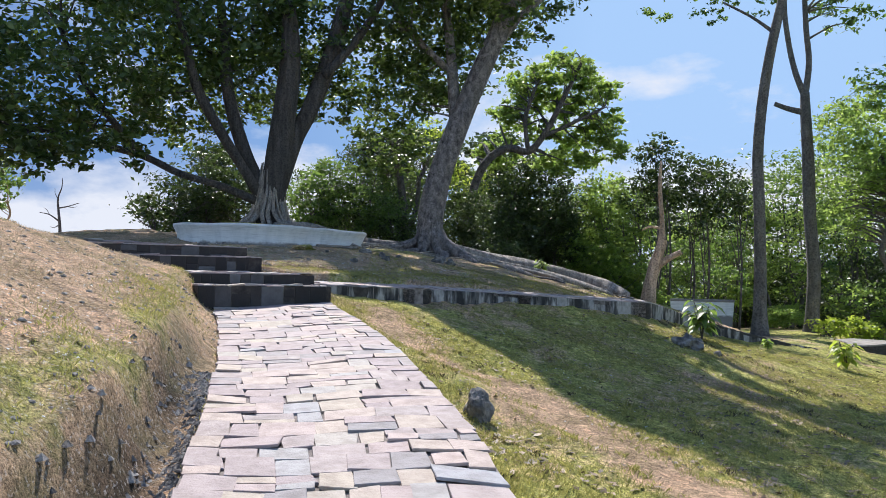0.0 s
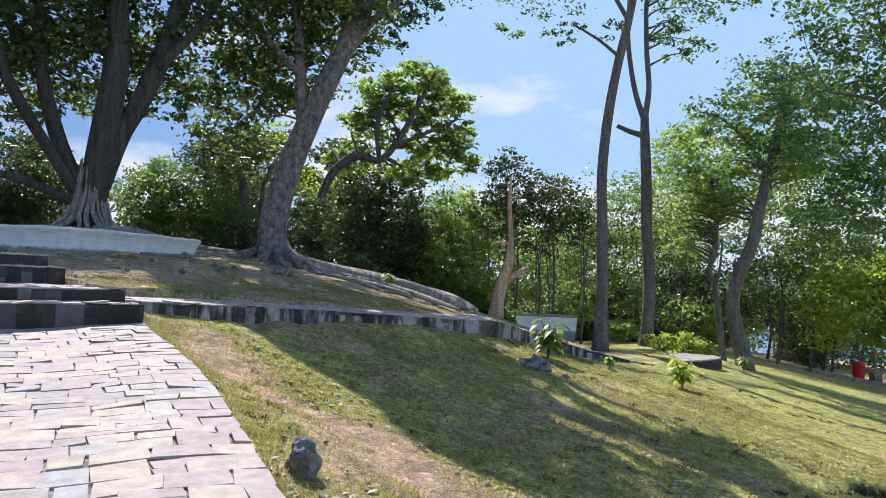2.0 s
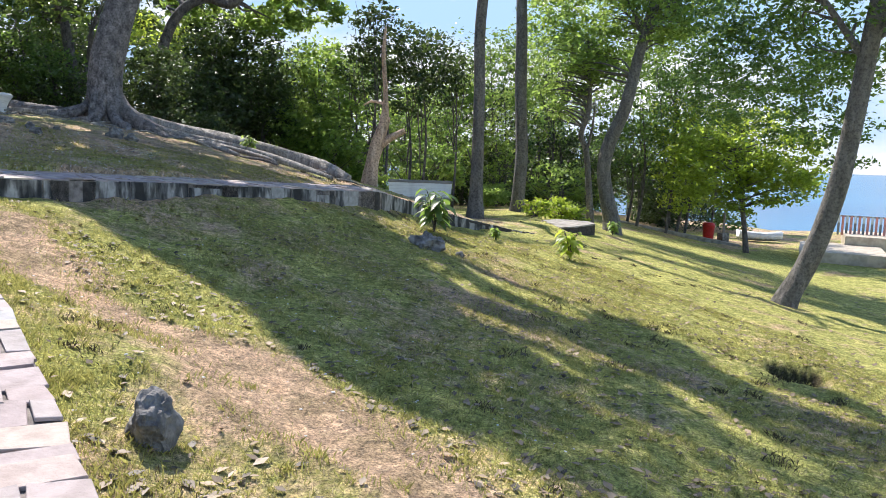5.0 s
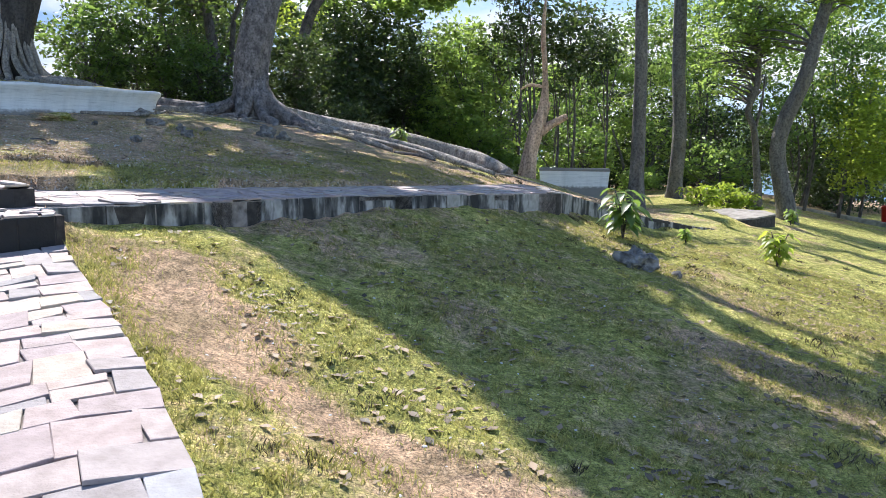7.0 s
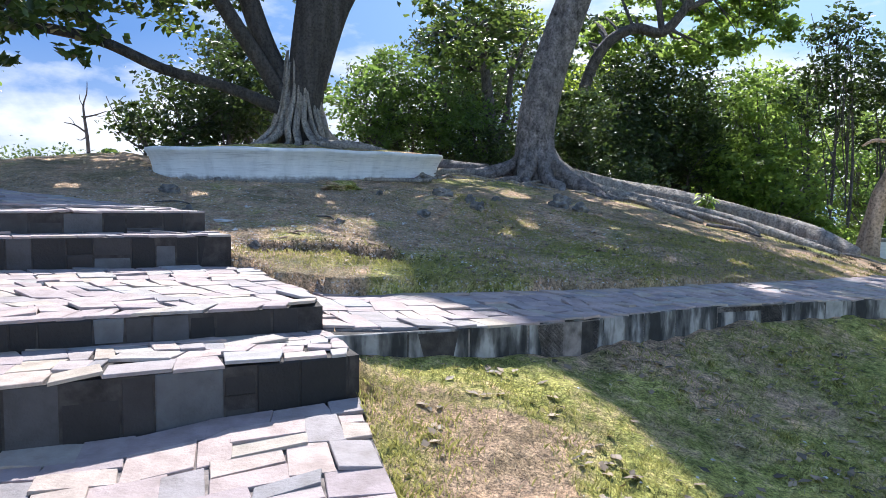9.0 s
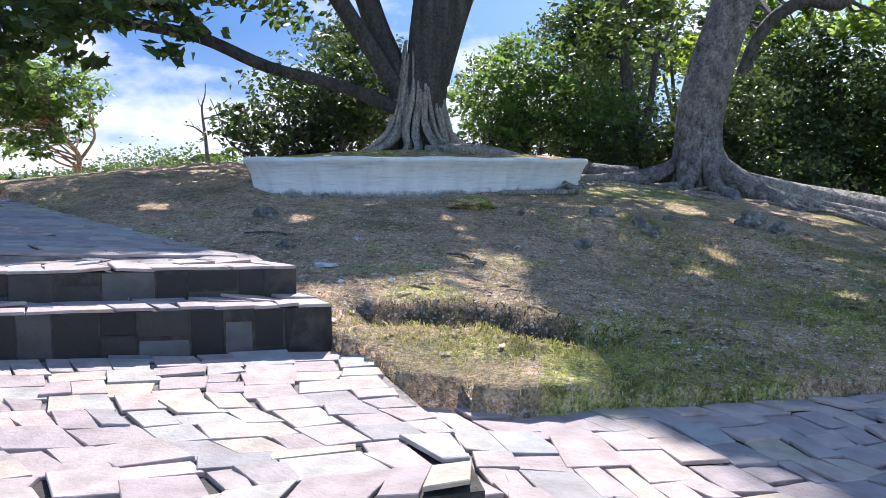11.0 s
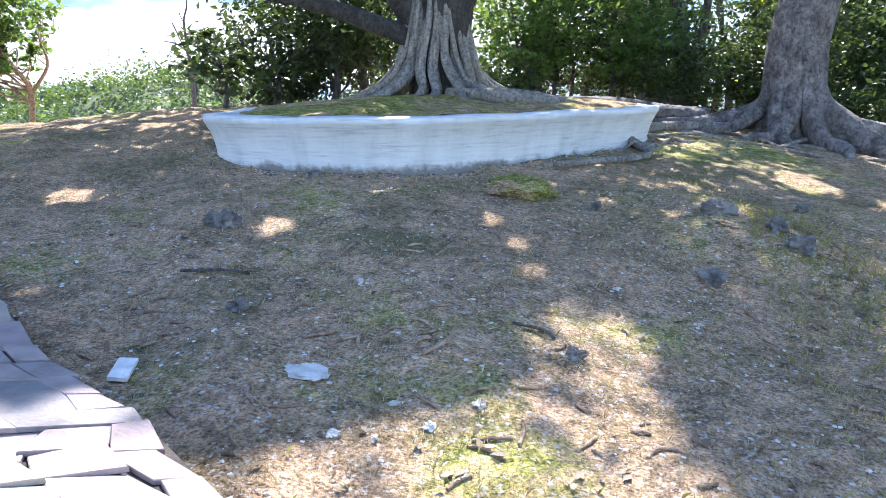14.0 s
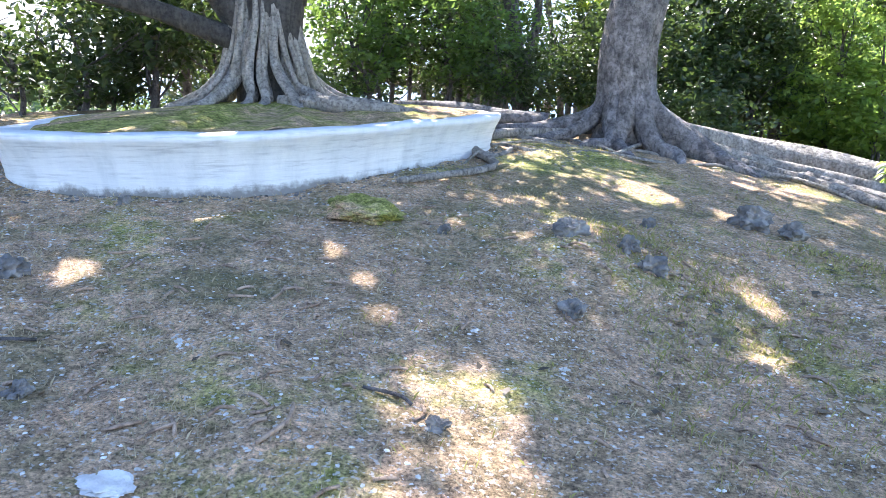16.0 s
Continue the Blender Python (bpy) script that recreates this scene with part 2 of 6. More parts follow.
def cloud():
    m, t, p, out = material("far_sky_and_clouds")
    c = t.nodes.new("ShaderNodeTexCoord")
    mp = node(t, "ShaderNodeMapping", Scale=(1, 1, 2.2))
    t.links.new(c.outputs["Object"], mp.inputs["Vector"])
    n = node(t, "ShaderNodeTexNoise", Scale=0.0016, Detail=9.0, Roughness=0.56)
    t.links.new(mp.outputs[0], n.inputs["Vector"])
    z = t.nodes.new("ShaderNodeSeparateXYZ")
    t.links.new(c.outputs["Object"], z.inputs[0])

    def span(socket, a, b, lo, hi):
        mr = t.nodes.new("ShaderNodeMapRange")
        for i, v in enumerate((a, b, lo, hi)):
            mr.inputs[i + 1].default_value = v
        t.links.new(socket, mr.inputs[0])
        return mr.outputs[0]
    add = t.nodes.new("ShaderNodeMath")
    add.operation = "ADD"
    t.links.new(n.outputs["Fac"], add.inputs[0])
    t.links.new(span(z.outputs["Z"], 0.0, 900.0, 0.13, -0.13), add.inputs[1])
    a = ramp(t, add.outputs[0], [(0.47, (0, 0, 0)), (0.62, (1, 1, 1))])
    blue = mix(t, span(z.outputs["X"], -1300, 500, 0, 1), (0.10, 0.21, 0.44), (0.30, 0.46, 0.68))
    blue = mix(t, span(z.outputs["Z"], 0, 450, 0.55, 0), blue, (0.42, 0.52, 0.62))
    em = t.nodes.new("ShaderNodeEmission")
    t.links.new(mix(t, a, blue, (0.60, 0.63, 0.67)), em.inputs["Color"])
    tr = t.nodes.new("ShaderNodeBsdfTransparent")
    ms = t.nodes.new("ShaderNodeMixShader")
    t.links.new(span(z.outputs["Z"], 1150, 1500, 1, 0), ms.inputs[0])
    t.links.new(tr.outputs[0], ms.inputs[1])
    t.links.new(em.outputs[0], ms.inputs[2])
    t.links.new(ms.outputs[0], out.inputs["Surface"])
    return m


WHITE, GROUND, WATER, CLOUD = whitewash(), ground_material(), water(), cloud()
GRASS = leaf_material("grass_blade", (0.11, 0.125, 0.032), (0.29, 0.27, 0.085), (0.56, 0.53, 0.16), 0.46, 0.7)
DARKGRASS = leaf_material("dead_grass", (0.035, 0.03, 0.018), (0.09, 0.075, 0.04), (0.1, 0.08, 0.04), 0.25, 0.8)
STRAW = leaf_material("dry_grass", (0.26, 0.21, 0.13), (0.46, 0.38, 0.25), (0.55, 0.45, 0.28), 0.45, 0.7)
LITTER = leaf_material("fallen_leaf", (0.05, 0.038, 0.026), (0.3, 0.22, 0.14), (0.15, 0.09, 0.04), 0.15, 0.6)
RED = plain("red_plastic", (0.5, 0.02, 0.02), 0.45)
PAPER = plain("white_paper", (0.75, 0.75, 0.75), 0.7)
WOODPOST = plain("grey_post", (0.25, 0.22, 0.2), 0.8)
PINK = plain("pink_rail", (0.6, 0.25, 0.22), 0.6)
ROOF = plain("pale_roof_sheet", (0.6, 0.65, 0.68), 0.4)


# ---- mesh helpers ----
def link_mesh(name, verts, faces, mat, parent=None, label="", smooth=True):
    me = bpy.data.meshes.new(name)
    me.from_pydata([tuple(v) for v in verts], [], faces)
    me.materials.append(mat)
    if smooth:
        me.polygons.foreach_set("use_smooth", [True] * len(me.polygons))
    ob = new(name, me)
    if parent is not None:
        ob.parent = parent
    if label:
        ob["label"] = label
    return ob


def part(name, bm, mat, parent=None, label="", smooth=False):
    me = bpy.data.meshes.new(name)
    bm.to_mesh(me)
    bm.free()
    me.materials.append(mat)
    if smooth:
        me.polygons.foreach_set("use_smooth", [True] * len(me.polygons))
    ob = new(name, me)
    if parent is not None:
        ob.parent = parent
    if label:
        ob["label"] = label
    return ob


def quad_cloud(name, verts, mat, parent=None, label=""):
    """verts: n x 4 x 3 array of small folded quads (two triangles each)."""
    n = len(verts)
    me = bpy.data.meshes.new(name)
    me.vertices.add(n * 4)
    me.vertices.foreach_set("co", verts.reshape(-1).astype(np.float32))
    me.loops.add(n * 6)
    idx = (np.arange(n)[:, None] * 4 + np.array([0, 1, 2, 0, 2, 3])).reshape(-1)
    me.loops.foreach_set("vertex_index", idx.astype(np.int32))
    me.polygons.add(n * 2)
    me.polygons.foreach_set("loop_start", (np.arange(n * 2) * 3).astype(np.int32))
    me.update(calc_edges=True)
    me.materials.append(mat)
    ob = new(name, me)
    if parent is not None:
        ob.parent = parent
    if label:
        ob["label"] = label
    return ob


def leaf_quads(c, size, up=0.5):
    """Folded leaf shapes at the centres c."""
    n = len(c)
    d = rng.normal(size=(n, 3))
    d[:, 2] *= 0.6
    d /= np.linalg.norm(d, axis=1)[:, None]
    nn = rng.normal(size=(n, 3)) * (1 - up) + np.array([0, 0, up])
    s = np.cross(d, nn)
    s /= np.linalg.norm(s, axis=1)[:, None] + 1e-9
    w = np.cross(s, d)
    k = (size * rng.uniform(0.6, 1.35, n))[:, None]
    tip, base = c + d * k * 0.5, c - d * k * 0.5
    l, r = c + s * k * 0.28 + w * k * 0.1, c - s * k * 0.28 + w * k * 0.1
    return np.stack([base, l, tip, r], axis=1)


def tube(pts, sides=10, wob=0.06, seed=0, flute=0.0, nfl=9, up_to=3.0):
    """A tapered, slightly uneven limb through (x, y, z, r) points, smoothed."""
    p = np.array(pts, float)
    m = len(p)
    q = []
    for i in range(m - 1):
        a, b, c, d = p[max(i - 1, 0)], p[i], p[i + 1], p[min(i + 2, m - 1)]
        for s in np.linspace(0, 1, 5, endpoint=False):
            q.append(0.5 * (2 * b + (c - a) * s + (2 * a - 5 * b + 4 * c - d) * s * s + (3 * b - a - 3 * c + d) * s ** 3))
    q.append(p[-1])
    q = np.array(q)
    q[:, 3] = np.maximum(q[:, 3], 0.008)
    verts, faces = [], []
    g = np.random.default_rng(seed)
    ph = g.uniform(0, 6.28, 4)
    for i, (x, y, z, r) in enumerate(q):
        t = Vector(q[min(i + 1, len(q) - 1)][:3] - q[max(i - 1, 0)][:3]).normalized()
        a = t.cross(Vector((0.31, 0.95, 0.02))).normalized()
        b = t.cross(a)
        k = max(0.0, 1 - (z - q[0][2]) / up_to) if flute else 0.0
        for j in range(sides):
            th = 2 * math.pi * j / sides
            f = 1 + wob * math.sin(3 * th + ph[0] + i * 0.35) + wob * 0.6 * math.sin(5 * th + ph[1] - i * 0.5)
            f += flute * (0.35 + k) * (abs(math.sin(nfl * 0.5 * th + ph[2] + 0.15 * i)) - 0.5)
            o = (a * math.cos(th) + b * math.sin(th)) * r * f
            verts.append((x + o.x, y + o.y, z + o.z))
    for i in range(len(q) - 1):
        for j in range(sides):
            k = (j + 1) % sides
            faces.append((i * sides + j, i * sides + k, (i + 1) * sides + k, (i + 1) * sides + j))
    faces.append(tuple(range(sides))[::-1])
    faces.append(tuple((len(q) - 1) * sides + j for j in range(sides)))
    return verts, faces, q


def join_tubes(list_of):
    v, f = [], []
    for verts, faces, _ in list_of:
        o = len(v)
        v += verts
        f += [tuple(i + o for i in fc) for fc in faces]
    return v, f


# ---- the lie of the land ----
RIGHT_EDGE = [(-8, 0.9), (0, 0.75), (3.5, 0.36), (4.6, 0.2), (5.45, 0.0), (7.2, -0.43), (8.1, -0.72), (10.1, -1.48)]
LEFT_EDGE = [(-8, -0.9), (0, -0.95), (3.5, -1.2), (4.6, -1.44), (5.2, -1.58), (6.4, -1.86), (7.6, -2.2), (8.6, -2.52), (9.35, -2.8)]
WALL_LINE = [(-1.72, 10.45), (-1.1, 10.82), (-0.3, 11.42), (0.68, 12.4), (1.85, 13.35), (3.0, 14.15), (4.0, 14.85), (4.5, 15.6), (5.3, 16.6), (6.6, 17.5), (8.6, 18.9), (10.4, 20.4)]
WALL_TOP = [1.39, 1.375, 1.345, 1.295, 1.22, 1.15, 1.11, 1.0, 0.8, 0.47, 0.05, -0.25]


def xr(y):
    return np.interp(y, [a for a, b in RIGHT_EDGE], [b for a, b in RIGHT_EDGE])


def xl(y):
    return np.interp(y, [a for a, b in LEFT_EDGE], [b for a, b in LEFT_EDGE])


def zpath(y):
    return 0.5 + 0.1 * (np.clip(y, -12, 10.2) - 3.5)


def sstep(a, b, x):
    t = np.clip((x - a) / (b - a), 0, 1)
    return t * t * (3 - 2 * t)


def wave(x, y, k, s):
    return np.sin(k * x + 1.7 * s) * np.sin(k * 0.83 * y + 2.3 * s) + 0.5 * np.sin(k * 2.1 * x + k * 1.3 * y + s)


def inside(x, y, poly):
    c = np.zeros(np.shape(x), bool)
    for (ax, ay), (bx, by) in zip(poly, poly[1:] + poly[:1]):
        hit = ((ay > y) != (by > y)) & (x < (bx - ax) * (y - ay) / (by - ay + 1e-12) + ax)
        c ^= hit
    return c


def lower(x, y):
    xx, yy = np.clip(x, -3, 40), np.clip(y, -10, 42)
    z = 0.1316 - 0.1776 * xx + 0.0649 * yy + 0.0014 * xx * xx - 0.0019 * xx * yy + 0.001 * yy * yy
    z = z + 0.16 * np.exp(-((xx - 3.2) ** 2 + (yy - 12.8) ** 2) / 4.0) - 0.1 * np.exp(-((xx - 1.0) ** 2 + (yy - 8.7) ** 2) / 2.5)
    z = z - 0.1 * np.exp(-((xx - 0.7) ** 2 / 1.0 + (yy - 5.8) ** 2 / 2.0))
    wy = np.interp(xx, [a for a, b in WALL_LINE], [b for a, b in WALL_LINE])
    z = z + np.interp(xx, [-1.0, 0.0, 1.0, 2.0, 3.0, 4.0, 5.0, 6.0], [0.05, 0.09, 0.15, 0.16, 0.18, 0.26, 0.2, 0.0]) * np.exp(-np.abs(wy - yy) / 0.8) * (xx > -1.8) * (xx < 6)
    return np.maximum(z, -2.1 + 0.15 * np.tanh((z + 2.1)))


def mound(x, y):
    xx, yy = np.clip(x, -9, 9), np.clip(y, 9, 22)
    z = 0.1607 - 0.1068 * xx + 0.1084 * yy - 0.0115 * xx * xx - 0.0017 * xx * yy - 0.0007 * yy * yy
    z = z - 0.12 * np.exp(-((xx + 1.0) ** 2 + (yy - 15.2) ** 2) / 1.6) + 0.1 * np.exp(-((xx + 1.5) ** 2 + (yy - 16.3) ** 2) / 0.6)
    z = z + 0.24 * sstep(-5.0, -8.5, x) * sstep(14.5, 17.5, y)
    far = np.maximum(0, y - 20.3 + 0.35 * np.minimum(0, x + 4.5) * -1.0)
    fall = 0.03 + 0.07 * sstep(-3.0, -6.0, x)
    return z - fall * far - 0.05 * np.maximum(0, -8.5 - x)


def hill(x, y):
    d = np.maximum(0, xl(y) - x)
    slope = np.clip(0.45 - 0.03 * (y - 5), 0.24, 0.5)
    z = zpath(np.minimum(y, 9.3)) + 0.28 * sstep(0.05 + 0.2 * sstep(7.0, 5.0, y), 0.45 - 0.07 * sstep(7.0, 5.0, y), d) + slope * np.minimum(d, 6) - 0.012 * np.minimum(d, 6) ** 2
    z = z - 0.11 * np.exp(-(d - 0.15) ** 2 / 0.012) * sstep(7.0, 4.5, y)
    return z - 0.02 + 0.03 * np.sin(5 * y + 3 * x) * sstep(0, 0.5, d)


STEP_AREA = [(-1.4, 10.15), (-1.72, 10.6), (-1.85, 11.6), (-2.42, 11.72), (-2.84, 12.08), (-3.15, 12.4), (-4.25, 13.0), (-5.2, 13.75), (-7.3, 15.3), (-9.5, 16.9), (-10.4, 15.6), (-8.0, 13.9), (-5.3, 11.9), (-4.6, 11.1), (-3.45, 10.0), (-2.85, 9.35)]
WALK_AREA = [(-1.7, 10.55), (-1.1, 10.92), (-0.3, 11.52), (0.68, 12.5), (1.85, 13.45), (3.0, 14.25), (3.9, 14.9), (3.3, 15.6), (2.5, 14.9), (1.4, 13.95), (0.35, 13.0), (-0.35, 12.45), (-1.25, 11.95), (-1.85, 11.6)]


def pit(x, y):
    """Along and across a hole dug into the slope, from its steep end."""
    return (x - 7.2) * 0.67 + (y - 8.95) * 0.74, (x - 7.2) * 0.74 - (y - 8.95) * 0.67


def bank_line(x):
    return 12.83 + 0.05 * np.sin(5.0 * x) + 0.025 * np.sin(17.0 * x)


def bank_reach(x):
    return sstep(-3.05, -2.65, x) * (1 - sstep(-1.75, -1.2, x))


def ground_z(x, y):
    x, y = np.asarray(x, float), np.asarray(y, float)
    wy = np.interp(x, [a for a, b in WALL_LINE], [b for a, b in WALL_LINE], right=40.0)
    wy = np.where(x > 10.4, 20.4 + (x - 10.4) * 1.2, wy)
    lo, up, hi = lower(x, y), mound(x, y), hill(x, y)
    up = up * (1 - sstep(3.0, 11.0, x)) + np.minimum(up, lo + 0.35 * (1 - sstep(8, 14, x))) * sstep(3.0, 11.0, x)
    right = np.where(y > wy + 0.12, up, lo)
    s = (x + 3.9) * 0.6 + (y - 11.8) * 0.8
    left = hi + (up - hi) * sstep(-0.9, 0.9, s)
    z = np.where(x > np.where(y < 10.4, xr(y), -1.75), right, left)
    z = np.where((y < 10.1) & (x > xl(y)) & (x < xr(y)), zpath(y) - 0.06, z)
    z = np.where(inside(x, y, STEP_AREA), np.minimum(z, 0.9), z)
    z = np.where(inside(x, y, WALK_AREA), np.minimum(z, 1.0), z)
    bumpy = 0.016 * wave(x, y, 2.1, 1.0) + 0.010 * wave(x, y, 5.3, 2.0)
    z = z + bumpy * (1 - 0.8 * inside(x, y, STEP_AREA))
    # hummocks and clods on the open slope and the mound
    rough = np.where(above_wall(x, y), 0.5, sstep(0.1, 0.5, x - xr(y))) * (1 - inside(x, y, STEP_AREA)) * (1 - inside(x, y, WALK_AREA))
    z = z + rough * (0.022 * wave(x, y, 3.4, 0.3) + 0.012 * np.maximum(0, wave(x, y, 9.0, 1.4)) ** 2 + 0.007 * wave(x, y, 16.0, 2.6))
    # small sunken bank above the walk
    s = bank_line(x) - y
    z = z - 0.2 * bank_reach(x) * sstep(-0.02, 0.08, s) * (1 - sstep(0.1, 0.5, s))
    # a dug hole on the lawn
    u, v = pit(x, y)
    z = z - 0.4 * (1 - sstep(0.12, 0.4, np.abs(v))) * sstep(-1.15, -0.15, u) * (1 - sstep(-0.05, 0.17, u))
    # shore to the right, falling ground far to the left and behind
    z = z - 7.0 * sstep(56, 66, 0.9 * x + 0.44 * y) - 6.0 * sstep(20, 60, -x - 0.2 * y + 4)
    z = z - 3.0 * sstep(30, 70, y) * sstep(26, 6, x)
    return z - 6.0 * sstep(90, 200, np.hypot(x, y))


def gz(x, y):
    return float(ground_z(np.array([x]), np.array([y]))[0])


def build_ground():
    def axis(lo, hi, fine_lo, fine_hi, step):
        inner = np.arange(fine_lo, fine_hi, step)
        g1 = fine_hi + np.cumsum(step * 1.16 ** np.arange(1, 60))
        g0 = fine_lo - np.cumsum(step * 1.16 ** np.arange(1, 60))
        g = np.concatenate([g0[g0 > lo][::-1], inner, g1[g1 < hi]])
        return np.concatenate([[lo], g, [hi]])
    xs, ys = axis(-700, 700, -9, 9, 0.075), axis(-700, 700, 1.0, 22, 0.075)
    X, Y = np.meshgrid(xs, ys)
    Z = ground_z(X, Y)
    nx, ny = len(xs), len(ys)
    me = bpy.data.meshes.new("ground")
    me.vertices.add(nx * ny)
    me.vertices.foreach_set("co", np.stack([X, Y, Z], -1).reshape(-1).astype(np.float32))
    i = np.arange(nx * ny).reshape(ny, nx)
    q = np.stack([i[:-1, :-1], i[:-1, 1:], i[1:, 1:], i[1:, :-1]], -1).reshape(-1)
    me.loops.add(len(q))
    me.loops.foreach_set("vertex_index", q.astype(np.int32))
    me.polygons.add(len(q) // 4)
    me.polygons.foreach_set("loop_start", (np.arange(len(q) // 4) * 4).astype(np.int32))
    me.update(calc_edges=True)
    me.polygons.foreach_set("use_smooth", [True] * len(me.polygons))
    at = me.attributes.new("dry", "FLOAT", "POINT")
    at.data.foreach_set("value", dryness(X, Y).reshape(-1).astype(np.float32))
    dm = me.attributes.new("hollow_shade", "FLOAT", "POINT")
    dm.data.foreach_set("value", shade_in_hollows(X, Y).reshape(-1).astype(np.float32))
    gm = me.attributes.new("grit", "FLOAT", "POINT")
    gm.data.foreach_set("value", grittiness(X, Y).reshape(-1).astype(np.float32))
    me.materials.append(GROUND)
    ob = new("ground", me)
    return tagged(ob, "uneven lawn with patches of bare dry soil", "ground", kind="structure")


def shade_in_hollows(x, y):
    """Shade painted as dark earth in the ditch beside the walk, under the small bank and in the dug hole."""
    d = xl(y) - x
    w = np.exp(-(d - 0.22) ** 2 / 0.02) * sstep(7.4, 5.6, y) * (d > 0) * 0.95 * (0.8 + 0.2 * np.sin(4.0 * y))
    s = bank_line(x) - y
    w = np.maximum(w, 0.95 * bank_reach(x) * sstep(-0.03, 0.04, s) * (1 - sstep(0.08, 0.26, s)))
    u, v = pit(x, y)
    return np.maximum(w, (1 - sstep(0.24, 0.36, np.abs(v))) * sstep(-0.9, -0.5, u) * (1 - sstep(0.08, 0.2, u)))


def above_wall(x, y):
    wy = np.interp(x, [a for a, b in WALL_LINE], [b for a, b in WALL_LINE], right=40.0)
    return np.where(x > -1.75, y > wy + 0.2, y > 11.5)


def grittiness(x, y):
    """Stone chips and thin moss on the trodden mound and the dry bank, few on the lawn."""
    return np.where(above_wall(x, y), 1.0, np.where(x < xl(y), 0.55, 0.08))


def dryness(x, y):
    """0 green lawn, 1 bare soil, by place."""
    left = x < np.where(y < 10.4, xl(y), -1.75)
    d = np.where(left, 0.42, -0.02)
    wy = np.interp(x, [a for a, b in WALL_LINE], [b for a, b in WALL_LINE], right=40.0)
    upper = (~left) & (y > wy)
    d = np.where(upper | (left & (y > 12)), 0.19 + 0.1 * wave(x, y, 1.9, 2.2), d)
    worn = np.interp(y, [4.5, 6.5, 7.0, 7.4, 8.0, 8.45, 9.3], [1.9, 1.1, 0.95, 0.74, 0.12, -0.36, -0.7])
    d = d + 0.5 * np.exp(-((x - worn) ** 2 / (0.1 + 0.05 * np.sin(3.0 * y)))) * (~left) * (x > xr(y)) * (y < 10.2)
    d = d + 0.12 * wave(x, y, 1.3, 0.4) * (~left)
    d = d - 0.36 * np.exp(-((x - xl(y) + 0.45 + 0.12 * np.sin(2.3 * y)) ** 2) / 0.09) * (y < 10.5) * left + 0.3 * np.exp(-(x - xl(y) + 0.1) ** 2 / 0.01) * (y < 6)
    d = d - 0.13 * sstep(4.0, 7.0, x) + 0.2 * (y > 30)
    return d


build_ground()
sea = link_mesh("water", [(-4000, -4000, -6.5), (4000, -4000, -6.5), (4000, 4000, -6.5), (-4000, 4000, -6.5)], [(0, 1, 2, 3)], WATER)
tagged(sea, "blue calm sea reaching the horizon", "sea", kind="structure")


def build_clouds():
    v, f = [], []
    n = 48
    for i in range(n + 1):
        a = math.radians(-75 + 150 * i / n)
        for z in (-20, 500, 1000, 1500):
            v.append((2600 * math.sin(a), 2600 * math.cos(a), z))
    for i in range(n):
        for j in range(3):
            f.append((i * 4 + j, i * 4 + 4 + j, i * 4 + 5 + j, i * 4 + 1 + j))
    ob = link_mesh("backdrop", v, f, CLOUD)
    ob.visible_shadow = False
    tagged(ob, "distant white clouds over the horizon", "clouds", kind="structure")


build_clouds()


# ---- trees ----
def nearest_on(limbs, c):
    best, bd = None, 1e9
    for q in limbs:
        d = np.linalg.norm(q[:, :3] - c, axis=1) + 0.6 * np.maximum(0, q[:, 2] - c[2] + 0.3)
        k = int(np.argmin(d))
        if d[k] < bd:
            best, bd = q[k], d[k]
    return best


UPPER_SUN = [(2.3, -9), (2.2, 5.3), (1.5, 7.4), (0.13, 9.6), (-0.4, 10.9), (-1.43, 12.1), (-1.73, 12.9), (-1.9, 13.2), (-2.05, 13.8), (-2.2, 14.65), (-2.52, 14.6), (-2.72, 14.1), (-2.66, 13.7), (-2.75, 13.42), (-3.2, 13.2), (-3.35, 12.95), (-3.8, 12.75), (-4.6, 12.05), (-5.5, 10.5), (-12, 8), (-12, -9)]
LOWER_WALK = [(2.3, -9), (2.2, 5.3), (1.5, 7.4), (0.13, 9.6), (-0.6, 10.9), (-1.6, 11.3), (-3.0, 11.2), (-5.5, 10.5), (-12, 8), (-12, -9)]
LAWN_SUN = [(2.3, -9), (2.15, 5.4), (2.1, 6.2), (1.5, 6.9), (1.27, 7.4), (1.1, 7.9), (1.0, 8.8), (0.6, 9.33), (0.2, 9.7), (-0.15, 10.4), (-1.2, 10.4), (-1.2, -9)]
SLOPE_SUN = [(4.3, 14.6), (8.5, 17), (13, 20), (15, 14), (12, 8.6), (9.5, 7.2), (7, 7.5), (6.4, 9.0), (5.7, 9.2), (6.3, 11.0), (5.3, 10.6), (4.3, 9.5), (3.6, 10.2), (3.6, 11.3), (3.7, 12.3)]
STREAKS = [[(3.0, 9.5), (3.3, 9.5), (4.0, 8.2), (3.8, 8.1)], [(3.75, 9.0), (4.0, 8.9), (4.35, 7.9), (4.1, 7.9)], [(4.3, 7.7), (4.5, 7.5), (4.4, 6.3), (4.1, 6.5)], [(3.3, 8.3), (3.5, 8.3), (3.55, 7.6), (3.35, 7.6)], [(5.6, 8.7), (6.1, 8.6), (6.2, 7.0), (5.7, 7.0)]]
OPEN_SKY = list(zip([UPPER_SUN, LOWER_WALK, LAWN_SUN, SLOPE_SUN, SLOPE_SUN, *STREAKS], (1.75, 0.9, 0.45, 0.25, -0.4, 0.1, 0.0, -0.15, 0.05, -0.35)))
FALL = np.array([sd.x / sd.z, sd.y / sd.z])


